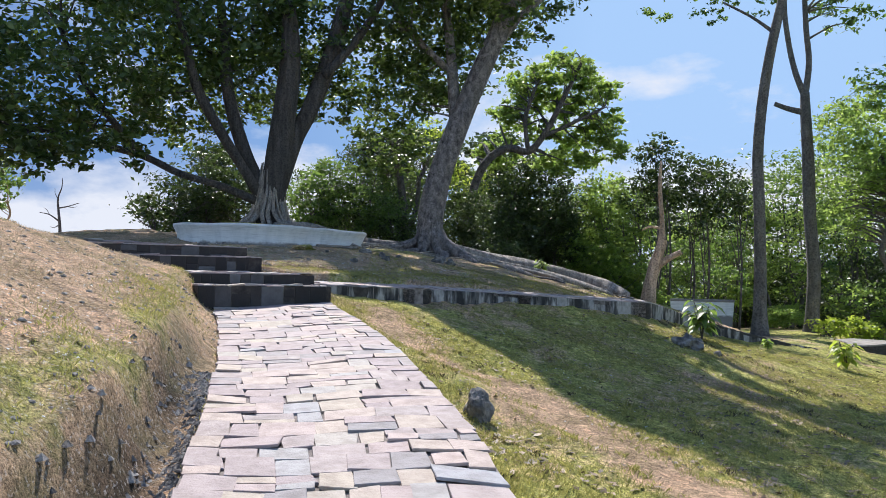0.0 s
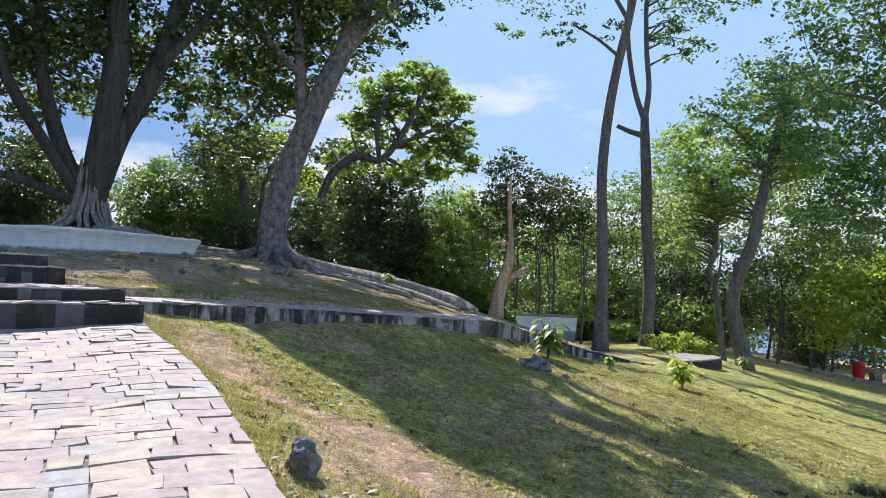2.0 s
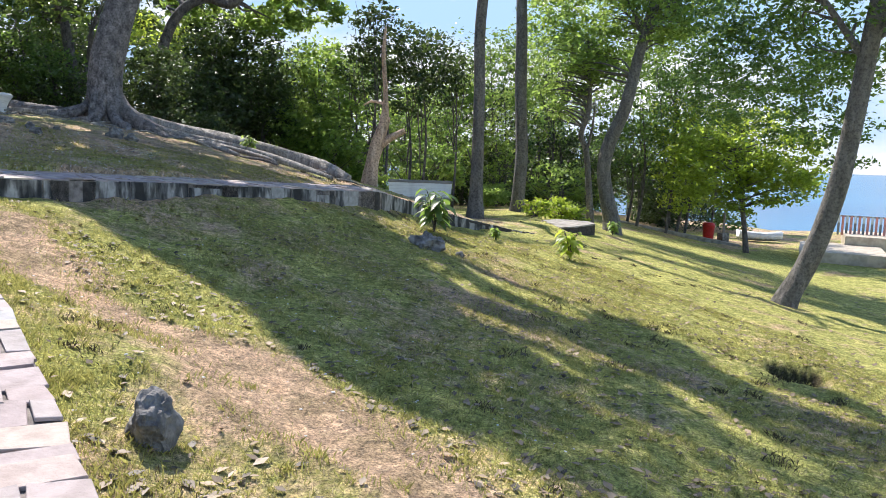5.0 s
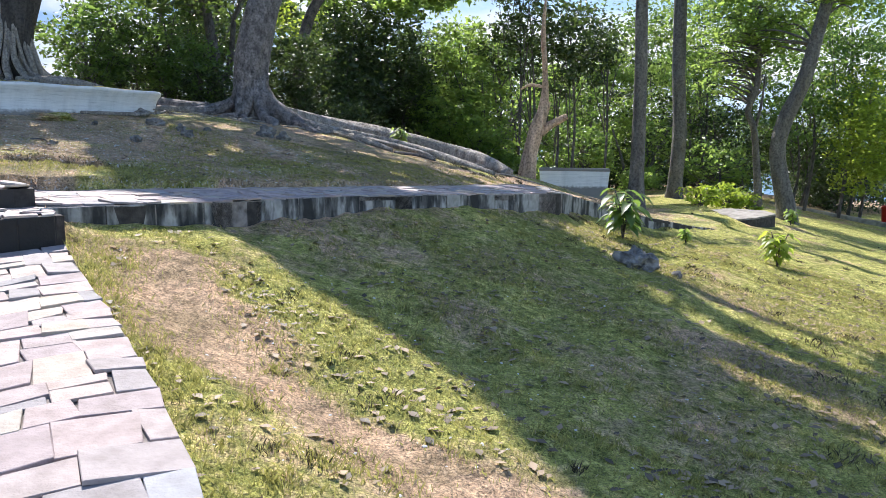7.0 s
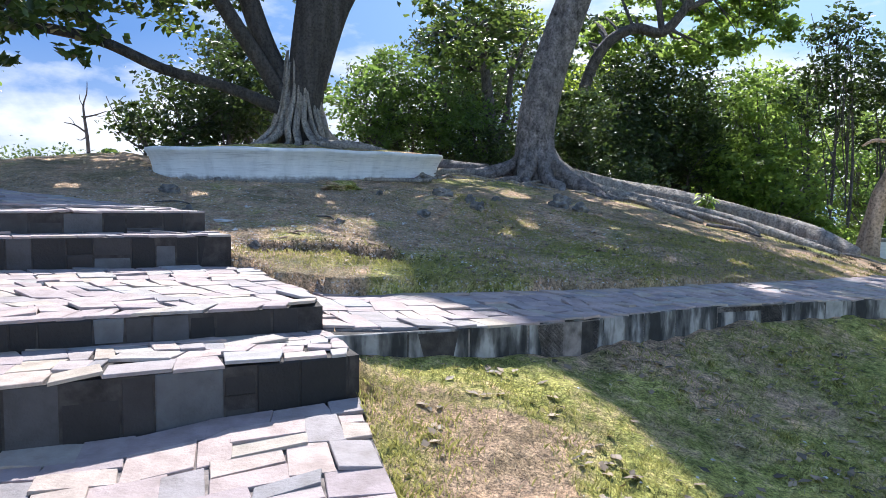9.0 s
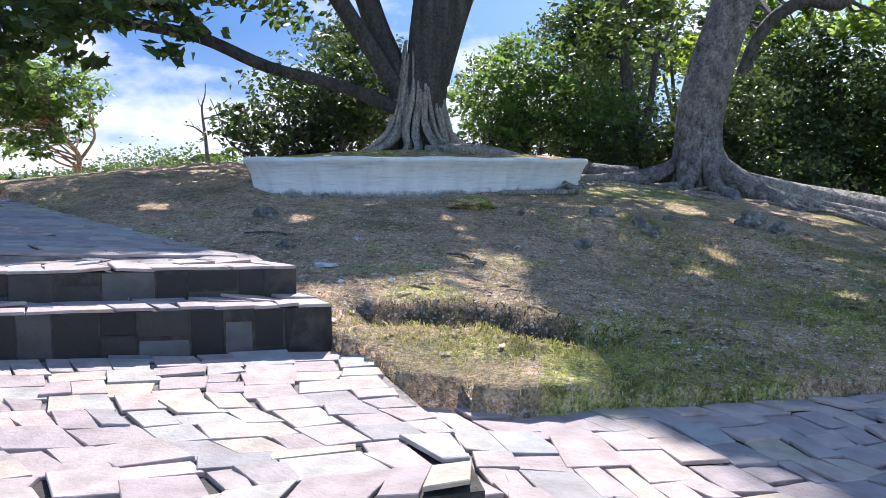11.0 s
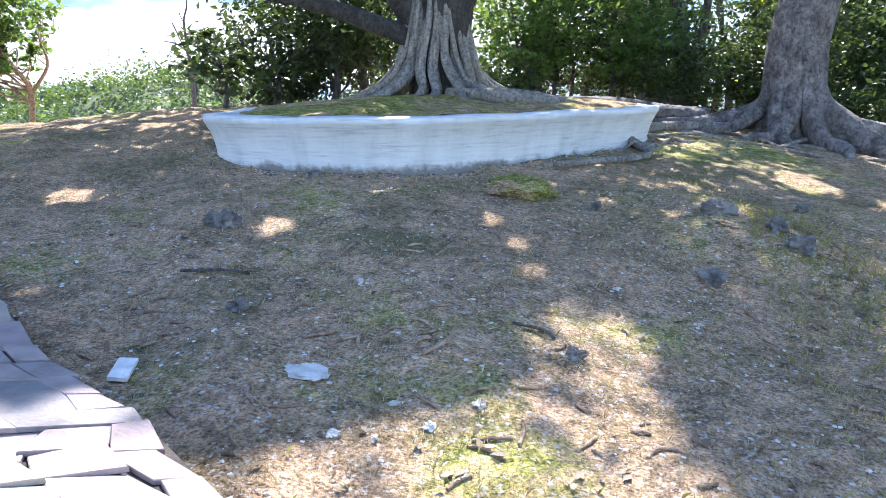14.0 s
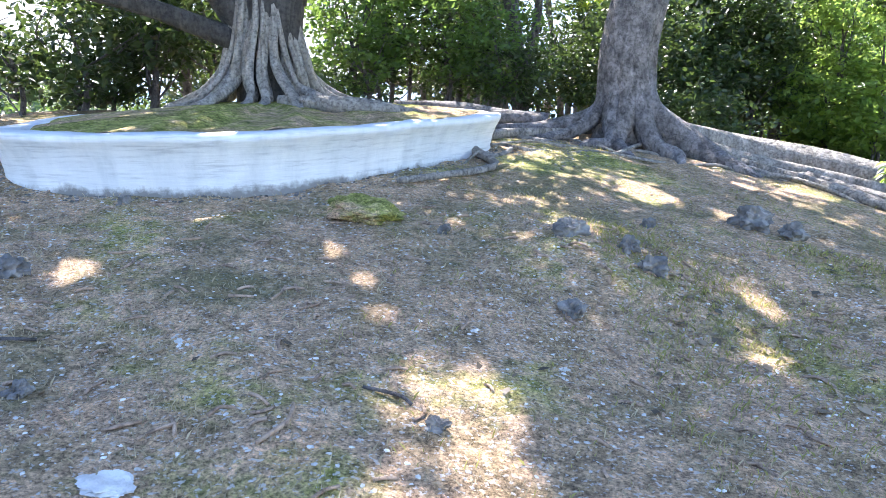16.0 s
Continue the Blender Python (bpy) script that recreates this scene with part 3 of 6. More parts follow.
GAPS = np.array([(random.uniform(-8, 4), random.uniform(14.5, 20.5), random.choice((0.1, 0.14, 0.2))) for _ in range(18)] + [
    (-5.05, 13.92, 0.2), (-0.71, 18.19, 0.38), (-0.82, 15.33, 0.2), (-2.98, 16.67, 0.28), (-6.34, 15.55, 0.22), (-7.2, 17.68, 0.22), (-3.6, 15.68, 0.17), (-4.42, 15.15, 0.18), (-2.76, 14.94, 0.14), (-4.05, 16.25, 0.22),
    (-3.18, 15.74, 0.18), (-2.9, 15.39, 0.14), (-2.53, 14.88, 0.1), (-5.16, 16.05, 0.22), (-4.83, 16.37, 0.18), (-3.27, 15.03, 0.1), (0.5, 16.2, 0.3), (1.45, 14.35, 0.3), (3.1, 17.5, 0.5), (3.4, 16.9, 0.45), (2.2, 16.0, 0.3), (1.4, 17.6, 0.35),
    (2.4, 18.8, 0.5), (3.6, 19.2, 0.55), (1.2, 19.4, 0.35), (-0.2, 17.6, 0.2), (-3.46, 13.48, 0.09), (0.9, 18.3, 0.2), (1.9, 17.2, 0.24), (0.2, 15.1, 0.2), (2.9, 16.2, 0.28), (3.9, 18.2, 0.45), (1.0, 16.9, 0.2), (2.9, 19.9, 0.4)])


def shades_walk(c):
    """Whether a leaf at c would shade the open walk and lawn, or a gap in the canopy."""
    p = c[:, :2] - FALL * (c[:, 2:3] - 1.85)
    d = np.hypot(p[:, None, 0] - GAPS[None, :, 0], (p[:, None, 1] - GAPS[None, :, 1]) * 0.75)
    hit = (d < 0.72 * GAPS[None, :, 2]).any(1)
    for poly, z in OPEN_SKY:
        p = c[:, :2] - FALL * (c[:, 2:3] - z)
        hit |= inside(p[:, 0], p[:, 1], poly) & ((p[:, 1] < 12.0) | (rng.uniform(0, 1, len(c)) < 0.9))
    return hit


def crown_centres(blobs, n, per):
    """Leaf places in clumps that fill rounded masses unevenly; the crowns stay open above the sunny walk and lawn."""
    vol = np.array([b[3] * b[3] * b[4] for b in blobs]) ** 0.8
    share = vol / vol.sum()
    clumps, leaves = [], []
    for (x, y, z, rh, rv), s in zip(blobs, share):
        k = max(3, int(n * s / per))
        d = rng.normal(size=(k, 3))
        d /= np.linalg.norm(d, axis=1)[:, None]
        c = np.array([x, y, z]) + d * np.array([rh, rh, rv]) * (rng.uniform(0.12, 1.0, k) ** 0.45)[:, None]
        for _ in range(7):
            low = shades_walk(c)
            c = np.where(low[:, None], c + (c - np.array([0, 0, 1.5])) * 0.06, c)
        c = c[~shades_walk(c)]
        k = len(c)
        clumps.append(c)
        spread = np.clip(0.18 * (rh + rv) * 0.5, 0.13, 0.34)
        o = rng.normal(size=(k, per, 3)) * np.array([spread, spread, spread * 0.42]) * rng.uniform(0.5, 1.4, (k, 1, 1))
        lv = (c[:, None, :] + o).reshape(-1, 3)
        leaves.append(lv[~shades_walk(lv)])
    return np.concatenate(clumps), np.concatenate(leaves)


def tree(name, label, limbs, blobs, n, size, bark, leaf):
    base = limbs[0][0]
    root = new(name)
    root.location = (base[0], base[1], min(base[2], gz(base[0], base[1])))
    tagged(root, label, "tree")
    inv = Matrix.Translation(-root.location)
    off = np.array(root.location)
    qs = []
    for i, l in enumerate(limbs):
        l = [list(p) for p in l]
        if i == 0:
            l[0][2] = root.location.z - 0.15
        fl = 0.16 if name in ("banyan_tree", "shade_tree") else 0.0
        v, f, q = tube(l, 28 if i == 0 else 12, 0.05, seed=len(name) + i, flute=fl, nfl=16 if name == "banyan_tree" else 9)
        qs.append(q)
        link_mesh("trunk" if i == 0 else "limb", np.array(v) - off, f, bark, root)
    if n == 0:
        return root
    clumps, leaves = crown_centres(blobs, int(n * 1.2), 30)
    tw = []
    for k, c in enumerate(clumps[:: max(1, len(clumps) // 120)]):
        s = nearest_on(qs, c)
        if np.linalg.norm(c - s[:3]) > 2.4:
            continue
        r = min(s[3] * 0.5, 0.05)
        mid = (s[:3] + c) / 2 + rng.normal(size=3) * 0.12 * np.linalg.norm(c - s[:3]) + np.array([0, 0, 0.12 * np.linalg.norm(c - s[:3])])
        tw.append(tube([(*s[:3], r), (*mid, r * 0.6), (*c, r * 0.2)], 5, 0.0, k))
    v, f = join_tubes(tw)
    tagged(link_mesh("branchwork", np.array(v) - off, f, bark, root), kind="stuff")
    quad_cloud("crown", leaf_quads(leaves, size) - off, leaf, root)
    return root


def bush(name, label, blobs, n, size, leaf):
    x0, y0 = np.mean([b[0] for b in blobs]), np.mean([b[1] for b in blobs])
    root = new(name)
    root.location = (x0, y0, gz(x0, y0))
    tagged(root, label, "bush")
    off = np.array(root.location)
    st = []
    for k, (x, y, z, rh, rv) in enumerate(blobs):
        zb = gz(x, y) - 0.1
        sv, sf, _ = (tube([(x, y, zb, 0.03 + 0.02 * rh), (x + 0.1 * rh, y, (z + zb) / 2, 0.025 + 0.012 * rh), (x - 0.1 * rh, y, z + rv * 0.4, 0.012)], 7, 0.08, k))
        link_mesh("stem", np.array(sv) - off, sf, BARK_GREY, root)
        for j in range(7):
            e = np.array([x, y, z]) + rng.normal(size=3) * np.array([rh, rh, rv]) * 0.5
            s = np.array([x, y, zb + (z - zb) * rng.uniform(0.2, 0.8)])
            st.append(tube([(*s, 0.022), (*((s + e) / 2 + rng.normal(size=3) * 0.1), 0.014), (*e, 0.006)], 5, 0.0, j))
    v, f = join_tubes(st)
    tagged(link_mesh("branchwork", np.array(v) - off, f, BARK_GREY, root), kind="stuff")
    _, leaves = crown_centres(blobs, n, 22)
    keep = leaves[:, 2] > ground_z(leaves[:, 0], leaves[:, 1]) + 0.05
    quad_cloud("foliage", leaf_quads(leaves[keep], size) - off, leaf, root)
    return root


tree("banyan_tree", "old fig tree with grey fluted trunk and dark leaves",
     [[(-4.55, 19.89, 2.61, 0.339), (-4.52, 19.89, 3.08, 0.312), (-4.38, 19.92, 4.27, 0.314), (-4.22, 19.96, 5.77, 0.297), (-4.11, 19.98, 7.12, 0.266), (-4.17, 19.97, 8.32, 0.185), (-4.24, 19.95, 8.99, 0.086)],
      [(-4.34, 19.93, 3.83, 0.245), (-4.01, 20.16, 5.06, 0.235), (-3.65, 20.38, 5.94, 0.225), (-3.22, 20.60, 7.16, 0.229), (-2.86, 20.80, 8.79, 0.206), (-2.43, 21.01, 10.78, 0.153), (-1.86, 21.22, 12.83, 0.096)],
      [(-4.62, 19.92, 3.45, 0.19), (-4.92, 19.90, 4.05, 0.172), (-5.26, 19.91, 4.75, 0.168), (-5.68, 19.90, 6.17, 0.155), (-5.89, 19.95, 7.83, 0.130), (-6.11, 19.99, 9.96, 0.090)],
      [(-4.66, 19.88, 3.35, 0.15), (-5.12, 19.62, 4.15, 0.135), (-5.72, 19.28, 5.15, 0.13), (-6.19, 18.96, 6.08, 0.122), (-6.43, 18.73, 7.15, 0.096), (-6.79, 18.44, 8.72, 0.062)],
      [(-4.62, 19.86, 3.30, 0.13), (-5.6, 19.38, 3.72, 0.095), (-6.50, 18.81, 3.96, 0.085), (-7.27, 18.26, 4.32, 0.08), (-8.08, 17.64, 4.47, 0.072), (-8.81, 17.01, 4.64, 0.064), (-9.45, 16.37, 4.62, 0.083), (-10.19, 15.62, 4.83, 0.057)],
      [(-7.55, 18.95, 4.43, 0.096), (-8.04, 18.42, 5.16, 0.081), (-8.50, 17.88, 5.91, 0.067), (-8.83, 17.39, 6.95, 0.054)],
      [(-3.22, 20.14, 6.80, 0.112), (-2.31, 20.47, 8.06, 0.100), (-1.45, 20.75, 9.74, 0.074)]],
     # (-8.6, 21.5) to (-4.3, 19.3): crown masses added overhead, unseen, to shade the mound
     [(-9.1, 16.7, 5.8, 2.2, 1.6), (-7.7, 19.0, 7.5, 2.4, 1.7), (-5.9, 20.2, 8.5, 2.4, 1.8), (-3.7, 21.2, 8.6, 2.0, 2.0), (-8.4, 17.6, 9.4, 3.4, 1.7), (-5.7, 20.2, 11.4, 3.8, 2.1), (-2.5, 21.9, 11.5, 2.7, 2.0), (-7.3, 21.3, 6.5, 1.9, 1.4), (-3.7, 21.7, 6.6, 1.2, 1.0), (-8.7, 16.9, 4.5, 1.6, 0.6), (-10.4, 15.3, 5.6, 2.1, 2.1), (-5.2, 22.4, 7.6, 2.1, 1.6), (-8.2, 18.8, 5.6, 1.7, 0.9), (-8.6, 21.5, 10.8, 1.8, 1.0), (-6.4, 22.3, 11.0, 1.8, 1.0), (-9.8, 19.8, 9.8, 1.5, 0.9), (-7.6, 19.2, 9.4, 1.4, 0.8), (-5.4, 19.2, 9.6, 1.3, 0.8), (-10.5, 23.5, 10.5, 1.8, 1.0), (-4.4, 20.2, 9.9, 1.2, 0.8), (-4.3, 19.3, 8.9, 0.9, 0.6), (-7.6, 16.6, 4.05, 0.9, 0.4), (-8.8, 16.2, 3.95, 0.9, 0.45), (-7.2, 17.4, 4.6, 0.8, 0.4)], 47000, 0.19, BARK_FIG, LEAF_DARK)
tree("shade_tree", "tall broadleaf tree with thick leaning grey trunk",
     [[(-0.38, 21.20, 2.40, 0.37), (-0.37, 21.20, 2.73, 0.35), (-0.36, 21.20, 3.44, 0.338), (-0.12, 21.22, 4.40, 0.322), (0.32, 21.25, 5.68, 0.30), (0.88, 21.30, 7.13, 0.28), (1.48, 21.32, 8.57, 0.261), (2.09, 21.30, 10.34, 0.275), (2.61, 21.24, 12.43, 0.196), (2.91, 21.20, 14.20, 0.109)],
      [(0.31, 21.40, 5.52, 0.177), (0.19, 21.40, 6.96, 0.152), (0.05, 21.40, 8.40, 0.127), (-0.22, 21.40, 10.34, 0.087)],
      [(1.41, 21.35, 8.09, 0.140), (2.03, 21.30, 8.89, 0.099), (2.73, 21.23, 9.52, 0.072), (3.26, 21.15, 10.62, 0.051)],
      [(2.09, 21.30, 10.34, 0.174), (3.40, 21.13, 11.58, 0.118), (4.61, 20.90, 12.93, 0.076)],
      [(0.15, 21.40, 7.28, 0.097), (-0.82, 21.38, 8.22, 0.084), (-1.63, 21.34, 9.32, 0.064)]],
     [(-0.8, 21.5, 8.9, 1.8, 1.7), (0.4, 21.0, 10.2, 2.8, 2.0), (2.6, 20.8, 9.4, 1.3, 1.0), (-1.5, 22.9, 7.0, 1.6, 1.0), (-0.5, 22.5, 7.6, 1.5, 1.2), (2.9, 19.8, 11.1, 2.8, 1.8), (-1.2, 20.5, 12.4, 3.4, 1.9), (1.2, 23.5, 9.1, 1.6, 1.1), (2.4, 23.9, 9.6, 1.1, 0.8), (0.2, 24.0, 7.6, 1.3, 0.9), (4.7, 19.4, 12.6, 2.5, 1.9), (-2.0, 24.4, 5.7, 1.3, 1.1), (1.2, 19.0, 12.1, 3.2, 1.8)], 40000, 0.19, BARK_MOTTLED, LEAF_DARK)
tree("curved_tree", "slender tree with bent trunk and light green crown",
     [[(0.95, 27.43, 2.43, 0.224), (0.84, 27.43, 3.29, 0.165), (1.04, 27.42, 4.73, 0.150), (1.51, 27.40, 5.74, 0.143), (2.26, 27.35, 6.20, 0.137), (2.97, 27.28, 6.10, 0.129), (3.56, 27.20, 6.76, 0.106), (4.23, 27.12, 8.07, 0.085), (4.80, 27.01, 9.28, 0.055)],
      [(2.97, 27.28, 6.10, 0.091), (2.86, 27.29, 7.28, 0.068), (3.24, 27.25, 8.50, 0.046)],
      [(3.56, 27.20, 6.66, 0.076), (4.64, 27.05, 7.16, 0.062), (5.60, 26.87, 7.64, 0.038)]],
     [(4.26, 27.66, 9.12, 1.232, 0.560), (5.49, 28.00, 8.44, 1.008, 0.560), (3.14, 28.34, 8.78, 1.008, 0.560), (5.94, 28.56, 7.44, 0.896, 0.560), (4.26, 28.78, 8.11, 1.120, 0.560), (2.58, 28.45, 7.66, 0.896, 0.672), (5.04, 29.23, 6.99, 1.120, 0.448), (3.47, 28.90, 7.10, 0.896, 0.448), (2.02, 29.01, 6.32, 0.896, 0.672), (4.70, 29.90, 6.09, 1.344, 0.560), (6.27, 29.01, 6.54, 0.784, 0.448)], 11000, 0.19, BARK_GREY, LEAF_LIGHT)
tree("broken_tree", "pale broken stump with one thin leafy stem",
     [[(5.60, 20.96, 0.97, 0.230), (5.67, 20.95, 1.49, 0.166), (5.78, 20.92, 2.03, 0.166), (5.92, 20.88, 2.50, 0.115), (5.95, 20.87, 3.11, 0.064), (5.88, 20.89, 4.12, 0.052), (5.91, 20.88, 4.82, 0.026)],
      [(5.86, 20.90, 1.96, 0.115), (6.10, 20.83, 2.15, 0.090), (6.43, 20.73, 2.33, 0.070)],
      [(5.92, 20.88, 2.96, 0.038), (5.63, 20.96, 3.01, 0.032), (5.43, 21.01, 2.91, 0.019)],
      [(5.87, 20.89, 2.19, 0.090), (5.98, 20.86, 2.42, 0.064), (6.04, 20.84, 2.65, 0.038)]],
     [(6.9, 23.0, 4.4, 1.2, 1.1)], 0, 0.14, BARK_PALE, LEAF_DARK)
tree("tall_tree", "very tall slender tree with bare grey trunk",
     [[(10.14, 24.59, 0.07, 0.319), (10.15, 24.59, 0.56, 0.218), (10.16, 24.58, 1.92, 0.188), (10.13, 24.60, 3.73, 0.175), (10.08, 24.62, 5.56, 0.169), (10.22, 24.56, 7.39, 0.163), (10.46, 24.46, 9.20, 0.151), (10.77, 24.32, 10.82, 0.138), (11.13, 24.16, 12.97, 0.110), (11.43, 24.02, 15.29, 0.065)],
      [(10.56, 24.42, 9.56, 0.061), (9.90, 24.69, 10.19, 0.046), (9.09, 25.00, 10.76, 0.031)],
      [(10.77, 24.32, 10.82, 0.077), (9.90, 24.69, 12.44, 0.055), (8.75, 25.12, 13.75, 0.032)]],
     [(8.7, 25.1, 10.7, 1.2, 0.6), (8.2, 24.7, 12.4, 2.3, 1.5), (11.0, 24.2, 14.8, 4.2, 2.0), (9.2, 24.3, 14.1, 2.6, 1.3), (10.1, 24.6, 10.4, 0.8, 0.5), (7.2, 25.0, 10.2, 0.8, 0.6)], 9000, 0.17, BARK_SMOOTH, LEAF_MID)
tree("forked_tree", "tall forked tree with bare grey trunk",
     [[(14.26, 29.65, -0.40, 0.395), (14.26, 29.65, 0.19, 0.269), (14.30, 29.63, 2.04, 0.242), (14.18, 29.69, 4.23, 0.225), (14.13, 29.71, 6.43, 0.218), (14.06, 29.75, 8.10, 0.192), (14.02, 29.76, 9.00, 0.165)],
      [(14.02, 29.76, 8.88, 0.129), (13.73, 29.90, 9.81, 0.111), (13.51, 30.00, 10.96, 0.103), (13.36, 30.07, 12.56, 0.095), (13.43, 30.03, 14.83, 0.068)],
      [(14.02, 29.76, 8.88, 0.129), (14.16, 29.69, 10.21, 0.111), (14.06, 29.75, 11.79, 0.103), (14.02, 29.76, 14.04, 0.086), (14.31, 29.62, 16.25, 0.059)],
      [(14.02, 29.76, 8.22, 0.128), (13.49, 30.01, 8.42, 0.101), (13.04, 30.21, 8.66, 0.092)]],
     [(14.0, 29.9, 16.6, 4.0, 1.9), (15.9, 28.9, 15.0, 2.9, 2.1), (15.4, 29.2, 12.3, 1.5, 1.0)], 7000, 0.2, BARK_SMOOTH, LEAF_MID)
tree("crooked_tree", "crooked grey tree with hollow at its foot",
     [[(16.55, 26.38, -0.97, 0.410), (16.49, 26.42, -0.41, 0.311), (16.25, 26.57, 0.64, 0.262), (16.15, 26.64, 1.50, 0.245), (16.31, 26.54, 2.47, 0.245), (16.67, 26.31, 3.65, 0.221), (16.92, 26.14, 5.14, 0.198), (17.12, 26.00, 6.31, 0.165), (17.47, 25.76, 8.30, 0.126), (17.81, 25.52, 10.38, 0.085)],
      [(17.13, 26.00, 6.20, 0.083), (16.57, 26.37, 7.48, 0.058), (15.66, 26.94, 8.56, 0.042)],
      [(17.47, 25.76, 8.30, 0.084), (18.33, 25.14, 9.10, 0.059), (19.23, 24.43, 9.45, 0.042)]],
     [(15.7, 26.9, 8.1, 1.6, 1.1), (17.5, 26.3, 7.3, 1.8, 1.4), (17.4, 27.0, 9.9, 1.4, 1.2), (18.5, 25.0, 9.3, 1.8, 1.1), (17.2, 28.4, 6.1, 2.1, 1.4), (16.3, 30.1, 7.6, 1.7, 1.5), (18.8, 26.0, 7.2, 1.9, 1.4)], 15000, 0.17, BARK_SMOOTH, LEAF_LIGHT)
tree("thin_tree", "thin wavy grey tree under taller trees",
     [[(16.95, 28.49, -0.93, 0.157), (16.80, 28.59, 0.78, 0.122), (16.65, 28.67, 2.15, 0.113), (16.44, 28.80, 2.79, 0.105), (16.64, 28.68, 3.64, 0.105), (16.63, 28.68, 4.90, 0.088), (16.48, 28.77, 6.51, 0.053)],
      [(16.69, 28.65, 2.27, 0.061), (16.81, 28.58, 3.08, 0.044), (16.86, 28.55, 3.99, 0.026)]],
     [(16.7, 29.2, 5.7, 1.9, 1.2), (16.4, 30.0, 4.3, 1.5, 1.0)], 3000, 0.16, BARK_SMOOTH, LEAF_LIGHT)
tree("leaning_tree", "leaning grey tree with feathery dark crown",
     [[(12.80, 14.66, -1.28, 0.336), (12.92, 14.54, -0.89, 0.239), (13.08, 14.38, -0.32, 0.210), (13.27, 14.19, 0.50, 0.200), (13.45, 14.02, 1.59, 0.190), (13.57, 13.89, 3.03, 0.181), (13.67, 13.78, 4.57, 0.173), (13.80, 13.64, 6.20, 0.156), (13.96, 13.46, 7.80, 0.120), (14.18, 13.21, 9.36, 0.072)],
      [(13.62, 13.84, 3.86, 0.076), (12.94, 14.52, 5.22, 0.058), (12.34, 15.06, 6.00, 0.044), (11.62, 15.66, 6.31, 0.029)],
      [(13.70, 13.75, 4.92, 0.067), (13.22, 14.25, 6.28, 0.049), (12.48, 14.94, 6.98, 0.035)],
      [(13.80, 13.64, 6.20, 0.068), (14.31, 13.07, 7.04, 0.049), (14.88, 12.35, 7.34, 0.030)]],
     [(12.8, 15.4, 6.0, 1.6, 0.9), (11.6, 15.8, 6.7, 1.3, 0.8), (14.0, 15.1, 5.0, 1.6, 1.2), (14.3, 16.8, 4.2, 1.7, 1.1), (13.2, 17.1, 5.3, 1.4, 0.8), (13.0, 13.9, 6.6, 1.7, 1.1), (14.0, 12.8, 5.4, 1.5, 1.5), (15.8, 16.8, 3.3, 1.0, 1.0), (13.4, 13.5, 8.0, 2.2, 1.3), (11.7, 15.1, 7.8, 2.1, 0.8), (15.8, 15.3, 4.2, 0.9, 0.9), (13.3, 18.9, 6.7, 1.2, 0.8), (14.9, 18.9, 4.6, 1.4, 0.9), (13.9, 15.8, 6.3, 1.4, 0.9), (14.3, 17.5, 5.6, 1.4, 1.0), (16.3, 21.6, 4.1, 1.2, 0.8), (17.4, 18.0, 3.9, 1.2, 1.2), (17.9, 20.3, 3.6, 1.5, 1.2), (18.5, 18.3, 2.4, 0.9, 0.9), (18.4, 22.5, 3.8, 1.4, 1.0)], 21000, 0.14, BARK_SMOOTH, LEAF_MID)
tree("young_tree", "young tree with dark trunk and yellow-green crown",
     [[(25.75, 29.37, -2.05, 0.146), (25.68, 29.44, -1.34, 0.114), (25.56, 29.54, -0.32, 0.104), (25.34, 29.74, 1.20, 0.083), (25.10, 29.94, 2.99, 0.052)]],
     [(24.9, 30.8, 1.7, 2.3, 1.7), (25.5, 28.9, 2.7, 2.2, 1.7), (25.2, 32.4, 3.3, 2.1, 1.8), (25.7, 29.4, 0.7, 1.4, 1.1), (25.5, 33.5, 1.1, 1.8, 1.8), (26.5, 28.6, 1.0, 1.7, 1.1), (26.4, 27.3, 2.1, 1.6, 1.4)], 12500, 0.2, BARK_GREY, LEAF_LIME)
tree("hillside_tree", "small leafy tree with pale bent trunk on the crest",
     [[(-14.28, 24.28, 2.48, 0.072), (-14.21, 24.34, 2.70, 0.057), (-14.29, 24.27, 3.01, 0.047), (-14.52, 24.08, 3.43, 0.036), (-14.72, 23.89, 4.02, 0.026)],
      [(-14.21, 24.34, 2.70, 0.041), (-13.94, 24.57, 3.26, 0.031), (-14.00, 24.52, 3.69, 0.021)]],
     [(-14.7, 23.9, 4.4, 1.3, 0.8), (-14.7, 24.6, 3.8, 0.7, 0.6), (-14.5, 23.4, 3.4, 0.7, 0.7), (-15.4, 23.2, 4.4, 1.3, 1.1), (-16.1, 24.0, 3.5, 0.9, 0.7)], 5500, 0.16, BARK_PALE, LEAF_MID)
